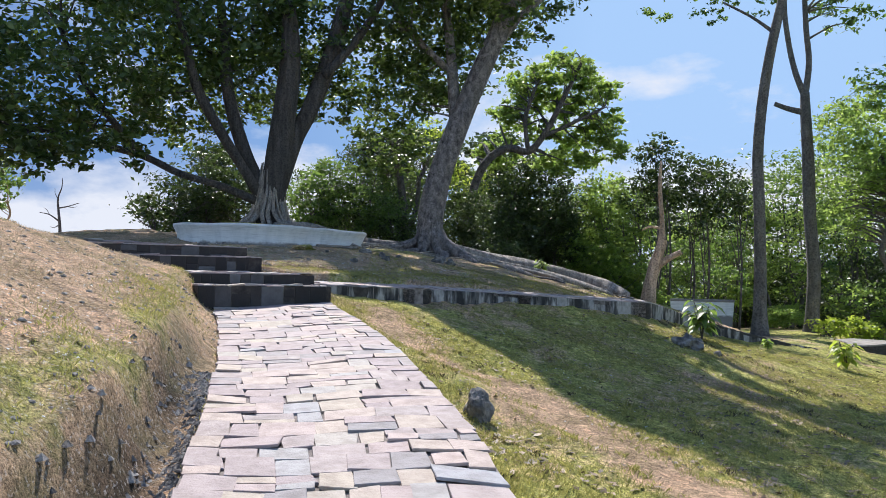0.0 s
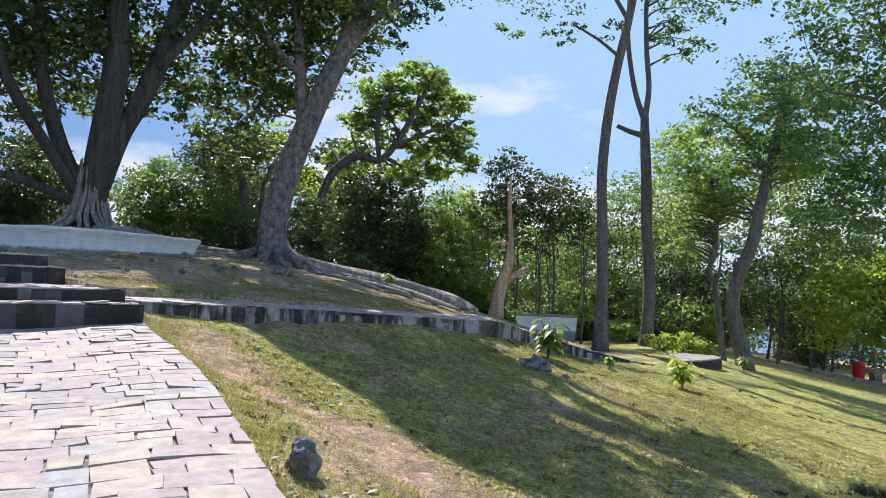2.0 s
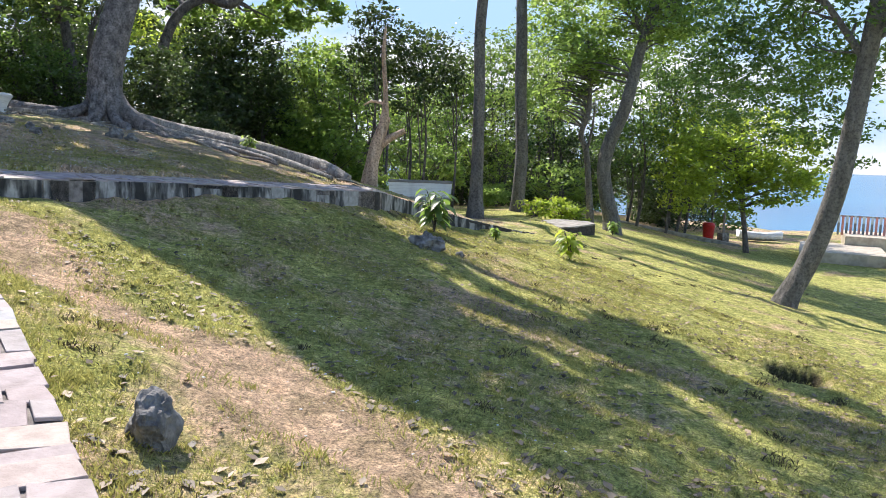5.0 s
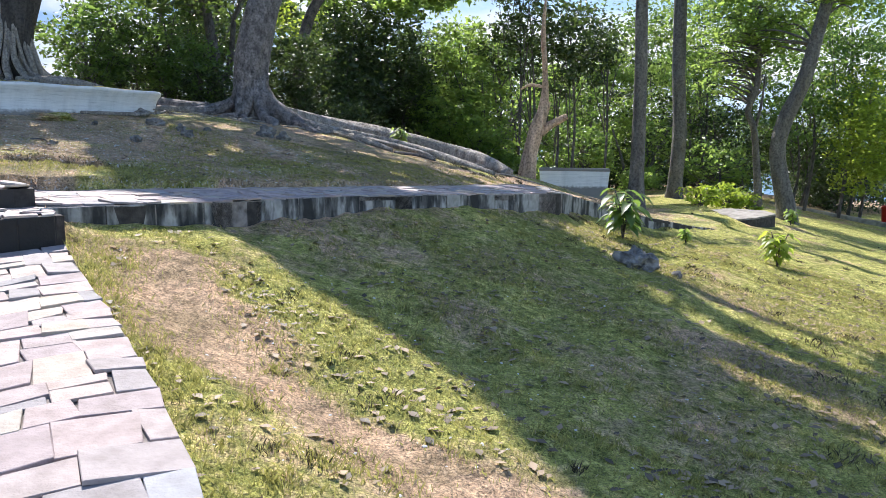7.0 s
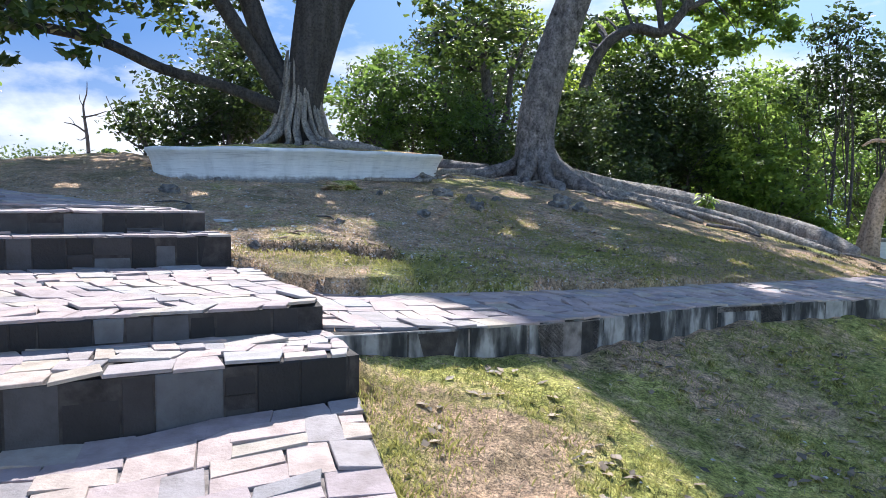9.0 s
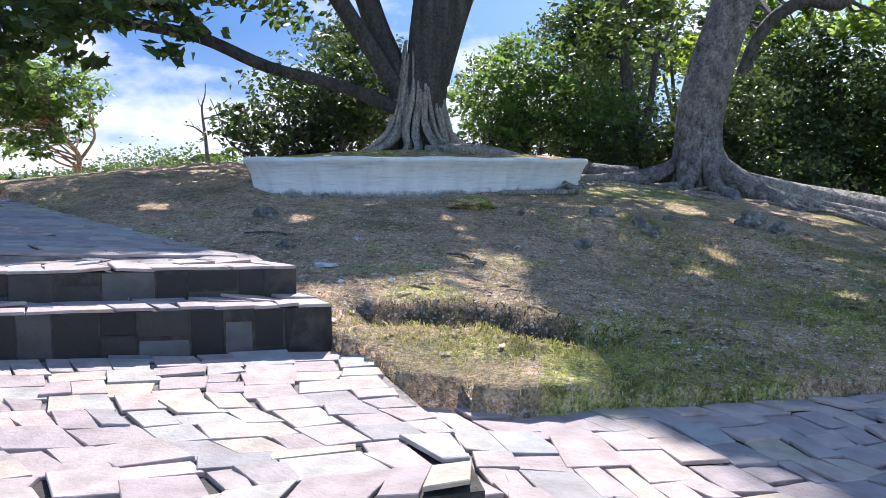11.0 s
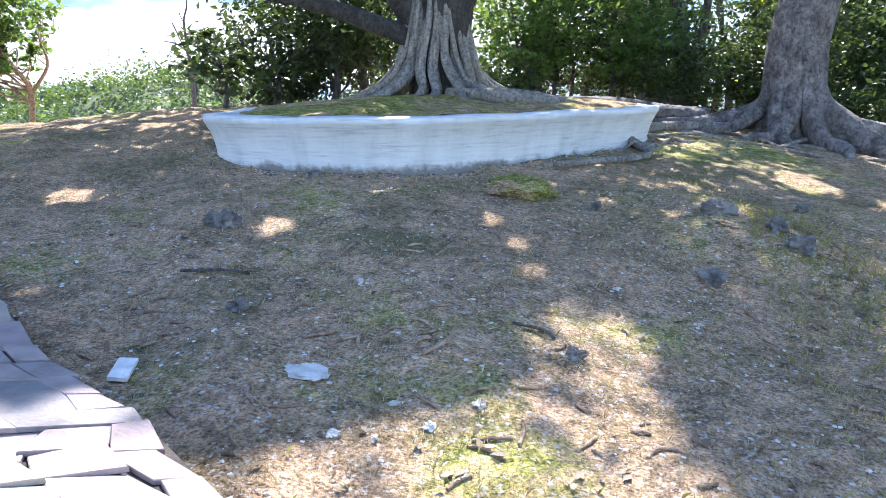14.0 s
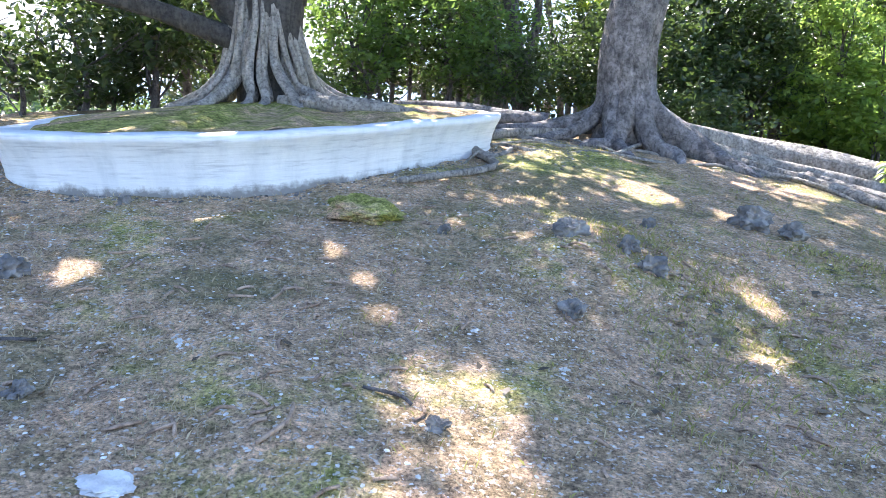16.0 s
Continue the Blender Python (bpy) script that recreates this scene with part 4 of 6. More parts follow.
tree("bare_tree", "small bare dead tree beyond the crest",
     [[(-19.5, 39.1, 0.4, 0.12), (-19.55, 39.1, 2.3, 0.095), (-19.6, 39.1, 3.7, 0.075), (-19.72, 39.1, 4.75, 0.055), (-19.74, 39.1, 5.3, 0.04), (-19.58, 39.1, 5.8, 0.026), (-19.55, 39.1, 6.3, 0.014)],
      [(-19.68, 39.1, 4.1, 0.045), (-20.1, 39.0, 4.4, 0.03), (-20.55, 38.9, 4.5, 0.016)],
      [(-19.73, 39.1, 4.75, 0.045), (-19.3, 39.2, 4.85, 0.03), (-18.75, 39.3, 5.05, 0.014)],
      [(-19.3, 39.2, 4.85, 0.02), (-19.05, 39.2, 4.8, 0.014), (-18.8, 39.2, 4.85, 0.01)],
      [(-20.1, 39.0, 4.4, 0.02), (-20.25, 39.0, 4.65, 0.012), (-20.4, 39.0, 4.75, 0.008)],
      [(-19.62, 39.1, 3.9, 0.03), (-19.9, 39.1, 3.75, 0.02), (-20.1, 39.1, 3.8, 0.01)],
      [(-19.74, 39.1, 5.2, 0.022), (-19.9, 39.1, 5.5, 0.014), (-19.92, 39.1, 5.75, 0.008)]],
     [(-19.5, 39.2, 3.0, 0.2, 0.2)], 0, 0.1, BARK_GREY, LEAF_DARK)
tree("wood_tree", "dark slender tree standing in the thicket",
     [[(-1.25, 27.28, 2.45, 0.185), (-1.38, 27.29, 3.50, 0.158), (-1.53, 27.29, 4.53, 0.140), (-1.71, 27.30, 5.88, 0.094)],
      [(-1.31, 27.28, 2.92, 0.111), (-1.03, 27.27, 3.83, 0.093), (-0.91, 27.26, 4.95, 0.065)]],
     [(-1.6, 27.8, 6.2, 1.6, 0.8), (-2.6, 28.3, 6.0, 1.2, 0.7)], 3500, 0.13, BARK_GREY, LEAF_DEEP)
tree("wood_tree", "thin dark tree standing behind the planter",
     [[(-7.07, 24.44, 2.58, 0.082), (-7.10, 24.43, 3.38, 0.070), (-7.18, 24.40, 4.22, 0.058), (-7.36, 24.34, 5.04, 0.041)]],
     [(-7.5, 24.8, 5.3, 0.9, 0.6)], 1500, 0.12, BARK_GREY, LEAF_DEEP)
bush("bush", "dense dark evergreen bush behind the planter", [(-7.8, 22.2, 3.5, 1.2, 0.9), (-7.1, 22.9, 4.1, 1.2, 1.1), (-8.0, 21.0, 3.2, 0.7, 0.5), (-6.4, 23.6, 3.9, 1.1, 1.1)], 7000, 0.13, LEAF_DEEP)
bush("bush", "leafy green bush in mottled light", [(-4.5, 25.6, 4.1, 1.0, 1.0), (-3.9, 26.7, 4.9, 1.0, 0.8), (-4.2, 25.2, 3.3, 0.9, 0.6)], 4500, 0.13, LEAF_MID)
bush("bush", "glossy bush in bright back light", [(-2.8, 26.3, 3.8, 1.2, 1.0), (-1.8, 25.9, 3.4, 1.0, 0.8), (-2.8, 27.9, 5.2, 1.0, 0.8)], 5500, 0.12, LEAF_MID)
bush("bush", "broad dark bush behind the leaning trunk", [(2.26, 29.83, 4.21, 1.582, 1.582), (3.95, 30.85, 4.78, 1.582, 1.582), (2.49, 29.27, 3.08, 1.695, 0.904), (4.29, 30.17, 3.19, 1.356, 1.130), (3.05, 31.53, 5.79, 1.356, 0.904)], 15000, 0.16, LEAF_DEEP)
bush("bush", "dark upright shrub tree with glossy leaves", [(8.4, 28.8, 5.5, 1.3, 1.3), (10.0, 29.3, 5.2, 1.6, 1.1), (8.0, 28.9, 6.4, 0.8, 0.7), (9.5, 29.5, 4.1, 1.6, 1.1), (11.5, 29.8, 5.1, 0.9, 0.9), (7.4, 29.1, 4.5, 0.9, 0.9)], 8000, 0.16, LEAF_DEEP)
bush("bush", "bright green thicket at the wood edge", [(6.4, 30.3, 4.8, 1.1, 1.1), (6.9, 29.2, 3.4, 0.9, 1.1), (5.8, 29.4, 2.5, 1.3, 1.1), (6.4, 28.3, 2.1, 1.3, 0.9)], 6500, 0.16, LEAF_LIGHT)
bush("bush", "green thicket behind the low white wall", [(7.3, 32.1, 3.0, 1.3, 1.5), (8.6, 34.9, 4.8, 1.5, 1.5), (10.6, 33.2, 2.3, 1.4, 1.2), (12.3, 33.7, 3.0, 1.2, 1.5), (10.8, 31.0, 1.6, 1.3, 0.7), (6.2, 30.3, 1.9, 1.2, 0.8)], 8000, 0.16, LEAF_MID)
bush("bush", "sunlit thicket between tall trunks", [(16.9, 37.1, 2.0, 1.4, 1.7), (19.5, 38.0, 4.1, 2.1, 2.1), (14.5, 38.2, 5.1, 1.7, 1.7), (18.8, 40.6, 5.9, 2.2, 1.9), (18.6, 33.9, 1.0, 1.9, 0.8), (20.1, 37.7, 6.6, 2.4, 1.8)], 9000, 0.19, LEAF_LIGHT)
bush("bush", "low bright shrubs under the trees", [(12.9, 25.7, 0.1, 0.6, 0.3), (14.1, 26.1, -0.0, 0.7, 0.4), (14.6, 25.8, -0.2, 0.5, 0.3)], 1800, 0.14, LEAF_LIME)
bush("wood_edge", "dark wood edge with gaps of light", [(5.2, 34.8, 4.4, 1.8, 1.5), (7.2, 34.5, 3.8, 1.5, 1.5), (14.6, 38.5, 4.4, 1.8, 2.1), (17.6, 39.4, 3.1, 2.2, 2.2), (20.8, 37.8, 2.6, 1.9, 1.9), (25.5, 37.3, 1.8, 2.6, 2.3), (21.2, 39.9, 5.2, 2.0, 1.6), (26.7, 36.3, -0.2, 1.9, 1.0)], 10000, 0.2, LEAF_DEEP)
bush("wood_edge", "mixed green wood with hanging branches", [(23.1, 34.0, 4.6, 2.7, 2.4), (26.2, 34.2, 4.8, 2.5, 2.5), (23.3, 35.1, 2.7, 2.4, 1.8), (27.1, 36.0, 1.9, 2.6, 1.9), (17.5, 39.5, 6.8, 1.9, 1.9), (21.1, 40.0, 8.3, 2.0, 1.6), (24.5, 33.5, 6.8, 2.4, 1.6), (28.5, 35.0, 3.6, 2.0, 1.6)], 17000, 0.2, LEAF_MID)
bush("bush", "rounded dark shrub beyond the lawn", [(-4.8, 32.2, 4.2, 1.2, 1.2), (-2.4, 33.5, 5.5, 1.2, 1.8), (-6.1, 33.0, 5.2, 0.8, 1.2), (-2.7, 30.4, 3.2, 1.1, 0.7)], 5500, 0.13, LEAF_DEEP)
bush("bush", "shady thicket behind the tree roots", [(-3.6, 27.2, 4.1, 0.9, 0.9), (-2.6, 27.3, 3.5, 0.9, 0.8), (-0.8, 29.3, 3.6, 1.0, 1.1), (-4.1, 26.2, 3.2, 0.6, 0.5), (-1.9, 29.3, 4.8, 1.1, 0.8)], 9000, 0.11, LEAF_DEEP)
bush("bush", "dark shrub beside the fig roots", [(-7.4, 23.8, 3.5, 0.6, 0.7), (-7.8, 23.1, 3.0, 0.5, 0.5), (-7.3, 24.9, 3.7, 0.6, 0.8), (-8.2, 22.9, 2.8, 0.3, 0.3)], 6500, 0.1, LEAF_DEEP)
bush("bush", "leafy hedge past the mound", [(5.4, 32.4, 3.8, 1.37, 1.25), (4.4, 31.6, 2.9, 1.03, 0.68), (6.4, 32.0, 3.0, 1.37, 1.25), (5.5, 33.6, 4.8, 1.37, 1.03), (5.2, 30.7, 2.4, 1.14, 0.46), (7.0, 32.4, 4.1, 1.25, 1.48)], 11000, 0.14, LEAF_MID)


# ---- steps, walks and wall ----
def stone(name, ring, z_of, thick, parent, mat, lift=0.0, tilt=(0.0, 0.0), inset=0.004):
    """A flat split stone over a plan outline, with worn edges; z_of gives the bed's height."""
    cx, cy = sum(p[0] for p in ring) / len(ring), sum(p[1] for p in ring) / len(ring)
    n = len(ring)
    zt = [z_of(x, y) + lift + tilt[0] * (x - cx) + tilt[1] * (y - cy) for x, y in ring]
    v = [(x, y, z - thick) for (x, y), z in zip(ring, zt)]
    v += [(x, y, z - 0.003) for (x, y), z in zip(ring, zt)]
    for (x, y), z in zip(ring, zt):
        l = math.hypot(x - cx, y - cy) + 1e-6
        v.append((x - (x - cx) / l * inset, y - (y - cy) / l * inset, z))
    f = [tuple(2 * n + j for j in range(n))]
    for j in range(n):
        k = (j + 1) % n
        f += [(j, k, n + k, n + j), (n + j, n + k, 2 * n + k, 2 * n + j)]
    return link_mesh(name, v, f, mat, parent, smooth=False)


def pave(parent, a_line, b_line, row, width, seed, z_of, limit=300, keep=None):
    """Random flagstones between two plan lines (both from start to end)."""
    g = random.Random(seed)

    def at(line, s):
        L = [0.0]
        for p, q in zip(line, line[1:]):
            L.append(L[-1] + math.dist(p, q))
        s = min(max(s, 0.0), 1.0) * L[-1]
        for i in range(len(line) - 1):
            if s <= L[i + 1] + 1e-9:
                k = (s - L[i]) / (L[i + 1] - L[i] + 1e-9)
                return Vector(line[i]).lerp(Vector(line[i + 1]), k)
        return Vector(line[-1])
    total = sum(math.dist(p, q) for p, q in zip(a_line, a_line[1:]))
    across = math.dist(at(a_line, 0.5), at(b_line, 0.5))
    s, made = 0.0, 0
    skew = 0.0
    while s < total - 0.03:
        d = g.uniform(*row)
        if s + d > total - 0.06:
            d = total - s
        u = 0.0
        while u < across - 0.02:
            w = g.uniform(*width)
            if u + w > across - 0.08:
                w = across - u
            gap = g.uniform(0.0, 0.002)
            ring = []
            split = [(u, s, w, d)]
            if d > 0.2 and g.random() < 0.35:
                c = d * g.uniform(0.4, 0.6)
                split = [(u, s, w, c), (u, s + c, w, d - c)]
            for uu, ss, ww, dd in split:
                ring = []
                for (du, ds) in ((0, 0), (1, 0), (1, 1), (0, 1)):
                    fu = (uu + ww * du + (gap if du == 0 else -gap) + g.uniform(-0.016, 0.016)) / across
                    fs = (ss + dd * ds + (gap if ds == 0 else -gap) + g.uniform(-0.022, 0.022)) / total
                    fs += 0.05 * math.sin(6 * fu + seed) / total * 1.0
                    p = at(a_line, fs).lerp(at(b_line, fs), min(max(fu, -0.01), 1.01))
                    ring.append((p.x, p.y))
                area = 0.5 * sum(ring[i][0] * ring[(i + 1) % 4][1] - ring[(i + 1) % 4][0] * ring[i][1] for i in range(4))
                if area < 0:
                    ring.reverse()
                if abs(area) < 0.002 or (keep and not keep(*ring[0])):
                    continue
                tip = 1.0 if g.random() < 0.3 else 0.0
                stone("stone", ring, z_of, 0.016, parent, PAVER, g.uniform(0.0, 0.006) + tip * 0.006, (g.uniform(-1, 1) * (0.012 + 0.07 * tip), g.uniform(-1, 1) * (0.012 + 0.07 * tip)))
                made += 1
            u += w
        s += d
    return made


def strip(name, a_line, b_line, z_of, depth, mat, parent=None, label="", n=40):
    """A solid bed between two plan lines."""
    def at(line, k):
        xs = [0.0]
        for p, q in zip(line, line[1:]):
            xs.append(xs[-1] + math.dist(p, q))
        s = k * xs[-1]
        return np.interp(s, xs, [p[0] for p in line]), np.interp(s, xs, [p[1] for p in line])
    v, f = [], []
    for i in range(n + 1):
        for (x, y) in (at(a_line, i / n), at(b_line, i / n)):
            z = z_of(x, y)
            v += [(x, y, z), (x, y, z - depth)]
    for i in range(n):
        o = i * 4
        f += [(o, o + 2, o + 6, o + 4), (o + 1, o + 5, o + 7, o + 3), (o, o + 4, o + 5, o + 1), (o + 2, o + 3, o + 7, o + 6)]
    f += [(0, 1, 3, 2), (4 * n, 4 * n + 2, 4 * n + 3, 4 * n + 1)]
    ob = link_mesh(name, v, f, mat, parent, label, smooth=False)
    bm = bmesh.new()
    bm.from_mesh(ob.data)
    bmesh.ops.recalc_face_normals(bm, faces=bm.faces)
    bm.to_mesh(ob.data)
    bm.free()
    return ob


def upright_stones(parent, line, z_top, z_bottom, width, seed, mat, thick=0.05, halves=0.3):
    """A course of upright facing stones along a plan line, outer face to the right of its direction."""
    g = random.Random(seed)
    total = sum(math.dist(p, q) for p, q in zip(line, line[1:]))
    xs = [0.0]
    for p, q in zip(line, line[1:]):
        xs.append(xs[-1] + math.dist(p, q))

    def at(s):
        return Vector((np.interp(s, xs, [p[0] for p in line]), np.interp(s, xs, [p[1] for p in line])))
    s = 0.0
    while s < total - 0.02:
        w = g.uniform(*width)
        if s + w > total - 0.07:
            w = total - s
        a, b = at(s + 0.003), at(s + w - 0.003)
        t = (b - a).normalized()
        nrm = Vector((t.y, -t.x))
        pieces = [(0.0, 1.0)]
        if g.random() < halves:
            c = g.uniform(0.35, 0.65)
            pieces = [(0.0, c), (c, 1.0)]
        for lo, hi in pieces:
            out = g.uniform(0.0, 0.008)
            lean = g.uniform(-0.006, 0.006)
            v, f = [], []
            for k, ins in ((-thick, 0.0), (out - 0.005, 0.0), (out, 0.006)):
                for p, top in ((a, 0), (b, 0), (b, 1), (a, 1)):
                    zb, zt = z_bottom(p.x, p.y), z_top(p.x, p.y)
                    z = zb + (zt - zb) * (hi if top else lo) + (-ins if top else ins) + (-0.003 if top else 0.003)
                    q = p + nrm * (k + lean * (1 if top else -1)) + t * (ins if p is a else -ins)
                    v.append((q.x, q.y, z))
            f.append((8, 9, 10, 11))
            for j in range(4):
                k = (j + 1) % 4
                f += [(j, k, 4 + k, 4 + j), (4 + j, 4 + k, 8 + k, 8 + j)]
            link_mesh("stone", v, f, mat, parent, smooth=False)
        s += w


# the sloping walk
PR = [(float(xr(y)), y) for y in np.linspace(0.0, 10.1, 24)]
PL = [(float(xl(y)), y) for y in np.linspace(0.0, 9.4, 24)]
path_z = lambda x, y: float(zpath(y))
walk_bed = strip("pavement", PL, PR, lambda x, y: path_z(x, y) - 0.014, 0.25, MORTAR)
tagged(walk_bed, "sloping walk of pale irregular flagstones", "path", kind="structure")
PR1 = [(float(xr(y)), y) for y in np.linspace(2.6, 10.1, 24)]
PL1 = [(float(xl(y)), y) for y in np.linspace(2.6, 9.4, 24)]
pave(walk_bed, PL1, PR1, (0.13, 0.28), (0.15, 0.34), 3, path_z)
PR0 = [(float(xr(y)), y) for y in np.linspace(0.0, 2.6, 8)]
PL0 = [(float(xl(y)), y) for y in np.linspace(0.0, 2.6, 8)]
pave(walk_bed, PL0, PR0, (0.2, 0.34), (0.24, 0.42), 5, path_z)

# steps: front corners, back corners, top and base heights
def step(right, left, back_right, back_left, z, base, seed, label):
    body = strip("step", [left, right], [back_left, back_right], lambda x, y: z - 0.014, z - base + 0.25, JOINT_AND_SHADE, n=6)
    tagged(body, label, "step", kind="structure")
    upright_stones(body, [left, right, back_right], lambda x, y: z - 0.012, lambda x, y: base - 0.06, (0.12, 0.3), seed, RISER, 0.03)
    pave(body, [left, right], [back_left, back_right], (0.14, 0.3), (0.12, 0.22), seed + 50, lambda x, y: z)
    return body


step((-1.48, 10.16), (-2.95, 9.25), (-1.8, 10.72), (-3.45, 10.05), 1.375, 1.14, 11, "low step faced with dark upright slates")
landing_z = lambda x, y: 1.515 + 0.02 * max(0.0, -(x + 1.8) * 0.4 + (y - 10.7) * 0.9)
step((-1.79, 10.66), (-3.3, 9.8), (-1.98, 11.1), (-3.5, 10.2), 1.525, 1.37, 12, "second step faced with dark upright slates")
LA, LB = [(-3.5, 10.2), (-1.98, 11.1)], [(-5.0, 11.27), (-2.72, 12.12)]
landing = strip("landing", LA, LB, lambda x, y: landing_z(x, y) - 0.014, 0.4, MORTAR, n=8)
tagged(landing, "landing of pale flagstones between the steps", "landing", kind="structure")
pave(landing, LA, LB, (0.13, 0.27), (0.13, 0.25), 21, landing_z)
step((-2.87, 12.13), (-5.1, 11.2), (-3.2, 12.44), (-5.5, 11.45), 1.785, 1.53, 13, "third step faced with dark upright slates")
step((-3.16, 12.34), (-5.4, 11.35), (-3.58, 12.66), (-5.5, 11.85), 1.95, 1.8, 14, "top step faced with dark upright slates")

# upper walk leading away past the hill
UR = [(-3.58, 12.66), (-4.25, 13.02), (-5.2, 13.75), (-7.3, 15.3), (-9.3, 16.8)]
UL = [(-5.5, 11.85), (-5.75, 12.1), (-6.3, 12.6), (-8.3, 14.0), (-10.2, 15.4)]
upper_z = lambda x, y: 1.95 + 0.03 * max(0.0, -x - 3.4)
upper = strip("pavement", UL, UR, lambda x, y: upper_z(x, y) - 0.014, 0.4, MORTAR)
tagged(upper, "upper walk of grey flagstones in shade", "path", kind="structure")
pave(upper, UL, UR, (0.16, 0.32), (0.18, 0.36), 31, upper_z)

# terrace walk behind the low wall
WF = [(-1.78, 10.66)] + [(x, y) for x, y in WALL_LINE[1:8]]
WB = [(-2.45, 11.68), (-2.1, 11.66), (-1.25, 11.95), (-0.35, 12.45), (0.35, 13.0), (1.4, 13.95), (2.5, 14.95), (3.5, 15.9)]
walltop = lambda x, y: float(np.interp(x, [a for a, b in WALL_LINE], WALL_TOP))
terr_z = lambda x, y: walltop(x, y) + 0.03 * min(1.0, max(0.0, (y - np.interp(x, [a for a, b in WALL_LINE], [b for a, b in WALL_LINE]))))
terrace = strip("pavement", WF, WB, lambda x, y: terr_z(x, y) - 0.014, 0.3, MORTAR)
tagged(terrace, "terrace walk of grey flagstones behind a low wall", "path", kind="structure")
pave(terrace, WF, WB, (0.13, 0.24), (0.1, 0.19), 41, terr_z)


def low_wall():
    back = []
    for i, (x, y) in enumerate(WALL_LINE):
        a, b = Vector(WALL_LINE[max(i - 1, 0)]), Vector(WALL_LINE[min(i + 1, len(WALL_LINE) - 1)])
        t = (b - a).normalized()
        back.append((x - t.y * 0.22, y + t.x * 0.22))
    body = strip("wall_1", WALL_LINE, back, lambda x, y: walltop(x, y) - 0.02, 0.75, JOINT_AND_SHADE, n=70)
    tagged(body, "low retaining wall of stones stained black", "wall", kind="structure")
    upright_stones(body, WALL_LINE, lambda x, y: walltop(x, y) - 0.004, lambda x, y: min(gz(x + 0.15, y - 0.25), walltop(x, y) - 0.12) - 0.12, (0.25, 0.7), 61, WALLSTONE, 0.03, 0.0)


low_wall()


# ---- planter round the fig tree ----
PLANTER = [(-5.9, 17.15), (-5.2, 16.9), (-4.4, 16.86), (-3.65, 17.2), (-3.1, 17.9), (-2.55, 18.7), (-2.12, 19.55), (-2.3, 20.4), (-3.0, 21.2), (-4.4, 21.6), (-5.7, 21.1), (-6.35, 19.8), (-6.25, 18.3)]


def planter():
    p = [Vector(q) for q in PLANTER]
    n = len(p)
    ring = []
    for i in range(n):
        a, b, c, d = p[i - 1], p[i], p[(i + 1) % n], p[(i + 2) % n]
        for s in (0, 0.2, 0.4, 0.6, 0.8):
            ring.append(0.5 * (2 * b + (c - a) * s + (2 * a - 5 * b + 4 * c - d) * s * s + (3 * b - a - 3 * c + d) * s ** 3))
    m = len(ring)
    prof = [(0.0, -0.35), (0.0, 0.0), (0.004, 0.1), (0.012, 0.2), (0.03, 0.28), (0.058, 0.35), (0.09, 0.405), (0.108, 0.43), (0.118, 0.445), (0.12, 0.478), (0.105, 0.492), (-0.13, 0.495), (-0.15, 0.475), (-0.15, -0.2)]
    v, f = [], []
    for i, q in enumerate(ring):
        t = (ring[(i + 1) % m] - ring[i - 1]).normalized()
        o = Vector((t.y, -t.x))
        for k, (d, z) in enumerate(prof):
            w = 0.006 * math.sin(i * 0.7) + 0.004 * math.sin(i * 1.9 + k * 0.4)
            v.append((q.x + o.x * (d + w), q.y + o.y * (d + w), 2.14 + z + 0.006 * math.sin(i * 0.9) + 0.003 * math.sin(i * 2.3 + k)))
    k = len(prof)
    for i in range(m):
        j = (i + 1) % m
        for a in range(k - 1):
            f.append((i * k + a, j * k + a, j * k + a + 1, i * k + a + 1))
    root = new("planter")
    root.location = (-4.4, 19.4, 2.1)
    tagged(root, "low whitewashed concrete planter ring with flared rim", "planter")
    off = np.array(root.location)
    link_mesh("ring_wall", np.array(v) - off, f, WHITE, root)
    sv, sf = [(-4.4, 19.4, 2.77)], []
    for i, q in enumerate(ring):
        for s, z in ((0.965, 2.612), (0.84, 2.65), (0.66, 2.685), (0.4, 2.72)):
            x, y = -4.4 + (q.x + 4.4) * s, 19.4 + (q.y - 19.4) * s
            sv.append((x, y, z + 0.025 * math.sin(i * 0.7 + 4 * s) + 0.015 * math.sin(i * 1.7 + 9 * s)))
    for i in range(m):
        j = (i + 1) % m
        for r in range(3):
            sf.append((1 + 4 * i + r, 1 + 4 * j + r, 2 + 4 * j + r, 2 + 4 * i + r))
        sf.append((4 + 4 * i, 4 + 4 * j, 0))
    link_mesh("soil", np.array(sv) - off, sf, GROUND, root, "soil bed with sparse grass")


planter()


# ---- roots ----
def on_ground(pts, lift=0.0):
    return [(x, y, gz(x, y) + lift + z, r) for x, y, z, r in pts]


def add_root(parent, pts, seed, mat):
    v, f, _ = tube(pts, 10, 0.12, seed)
    return link_mesh("root", np.array(v) - np.array(parent.location), f, mat, parent)


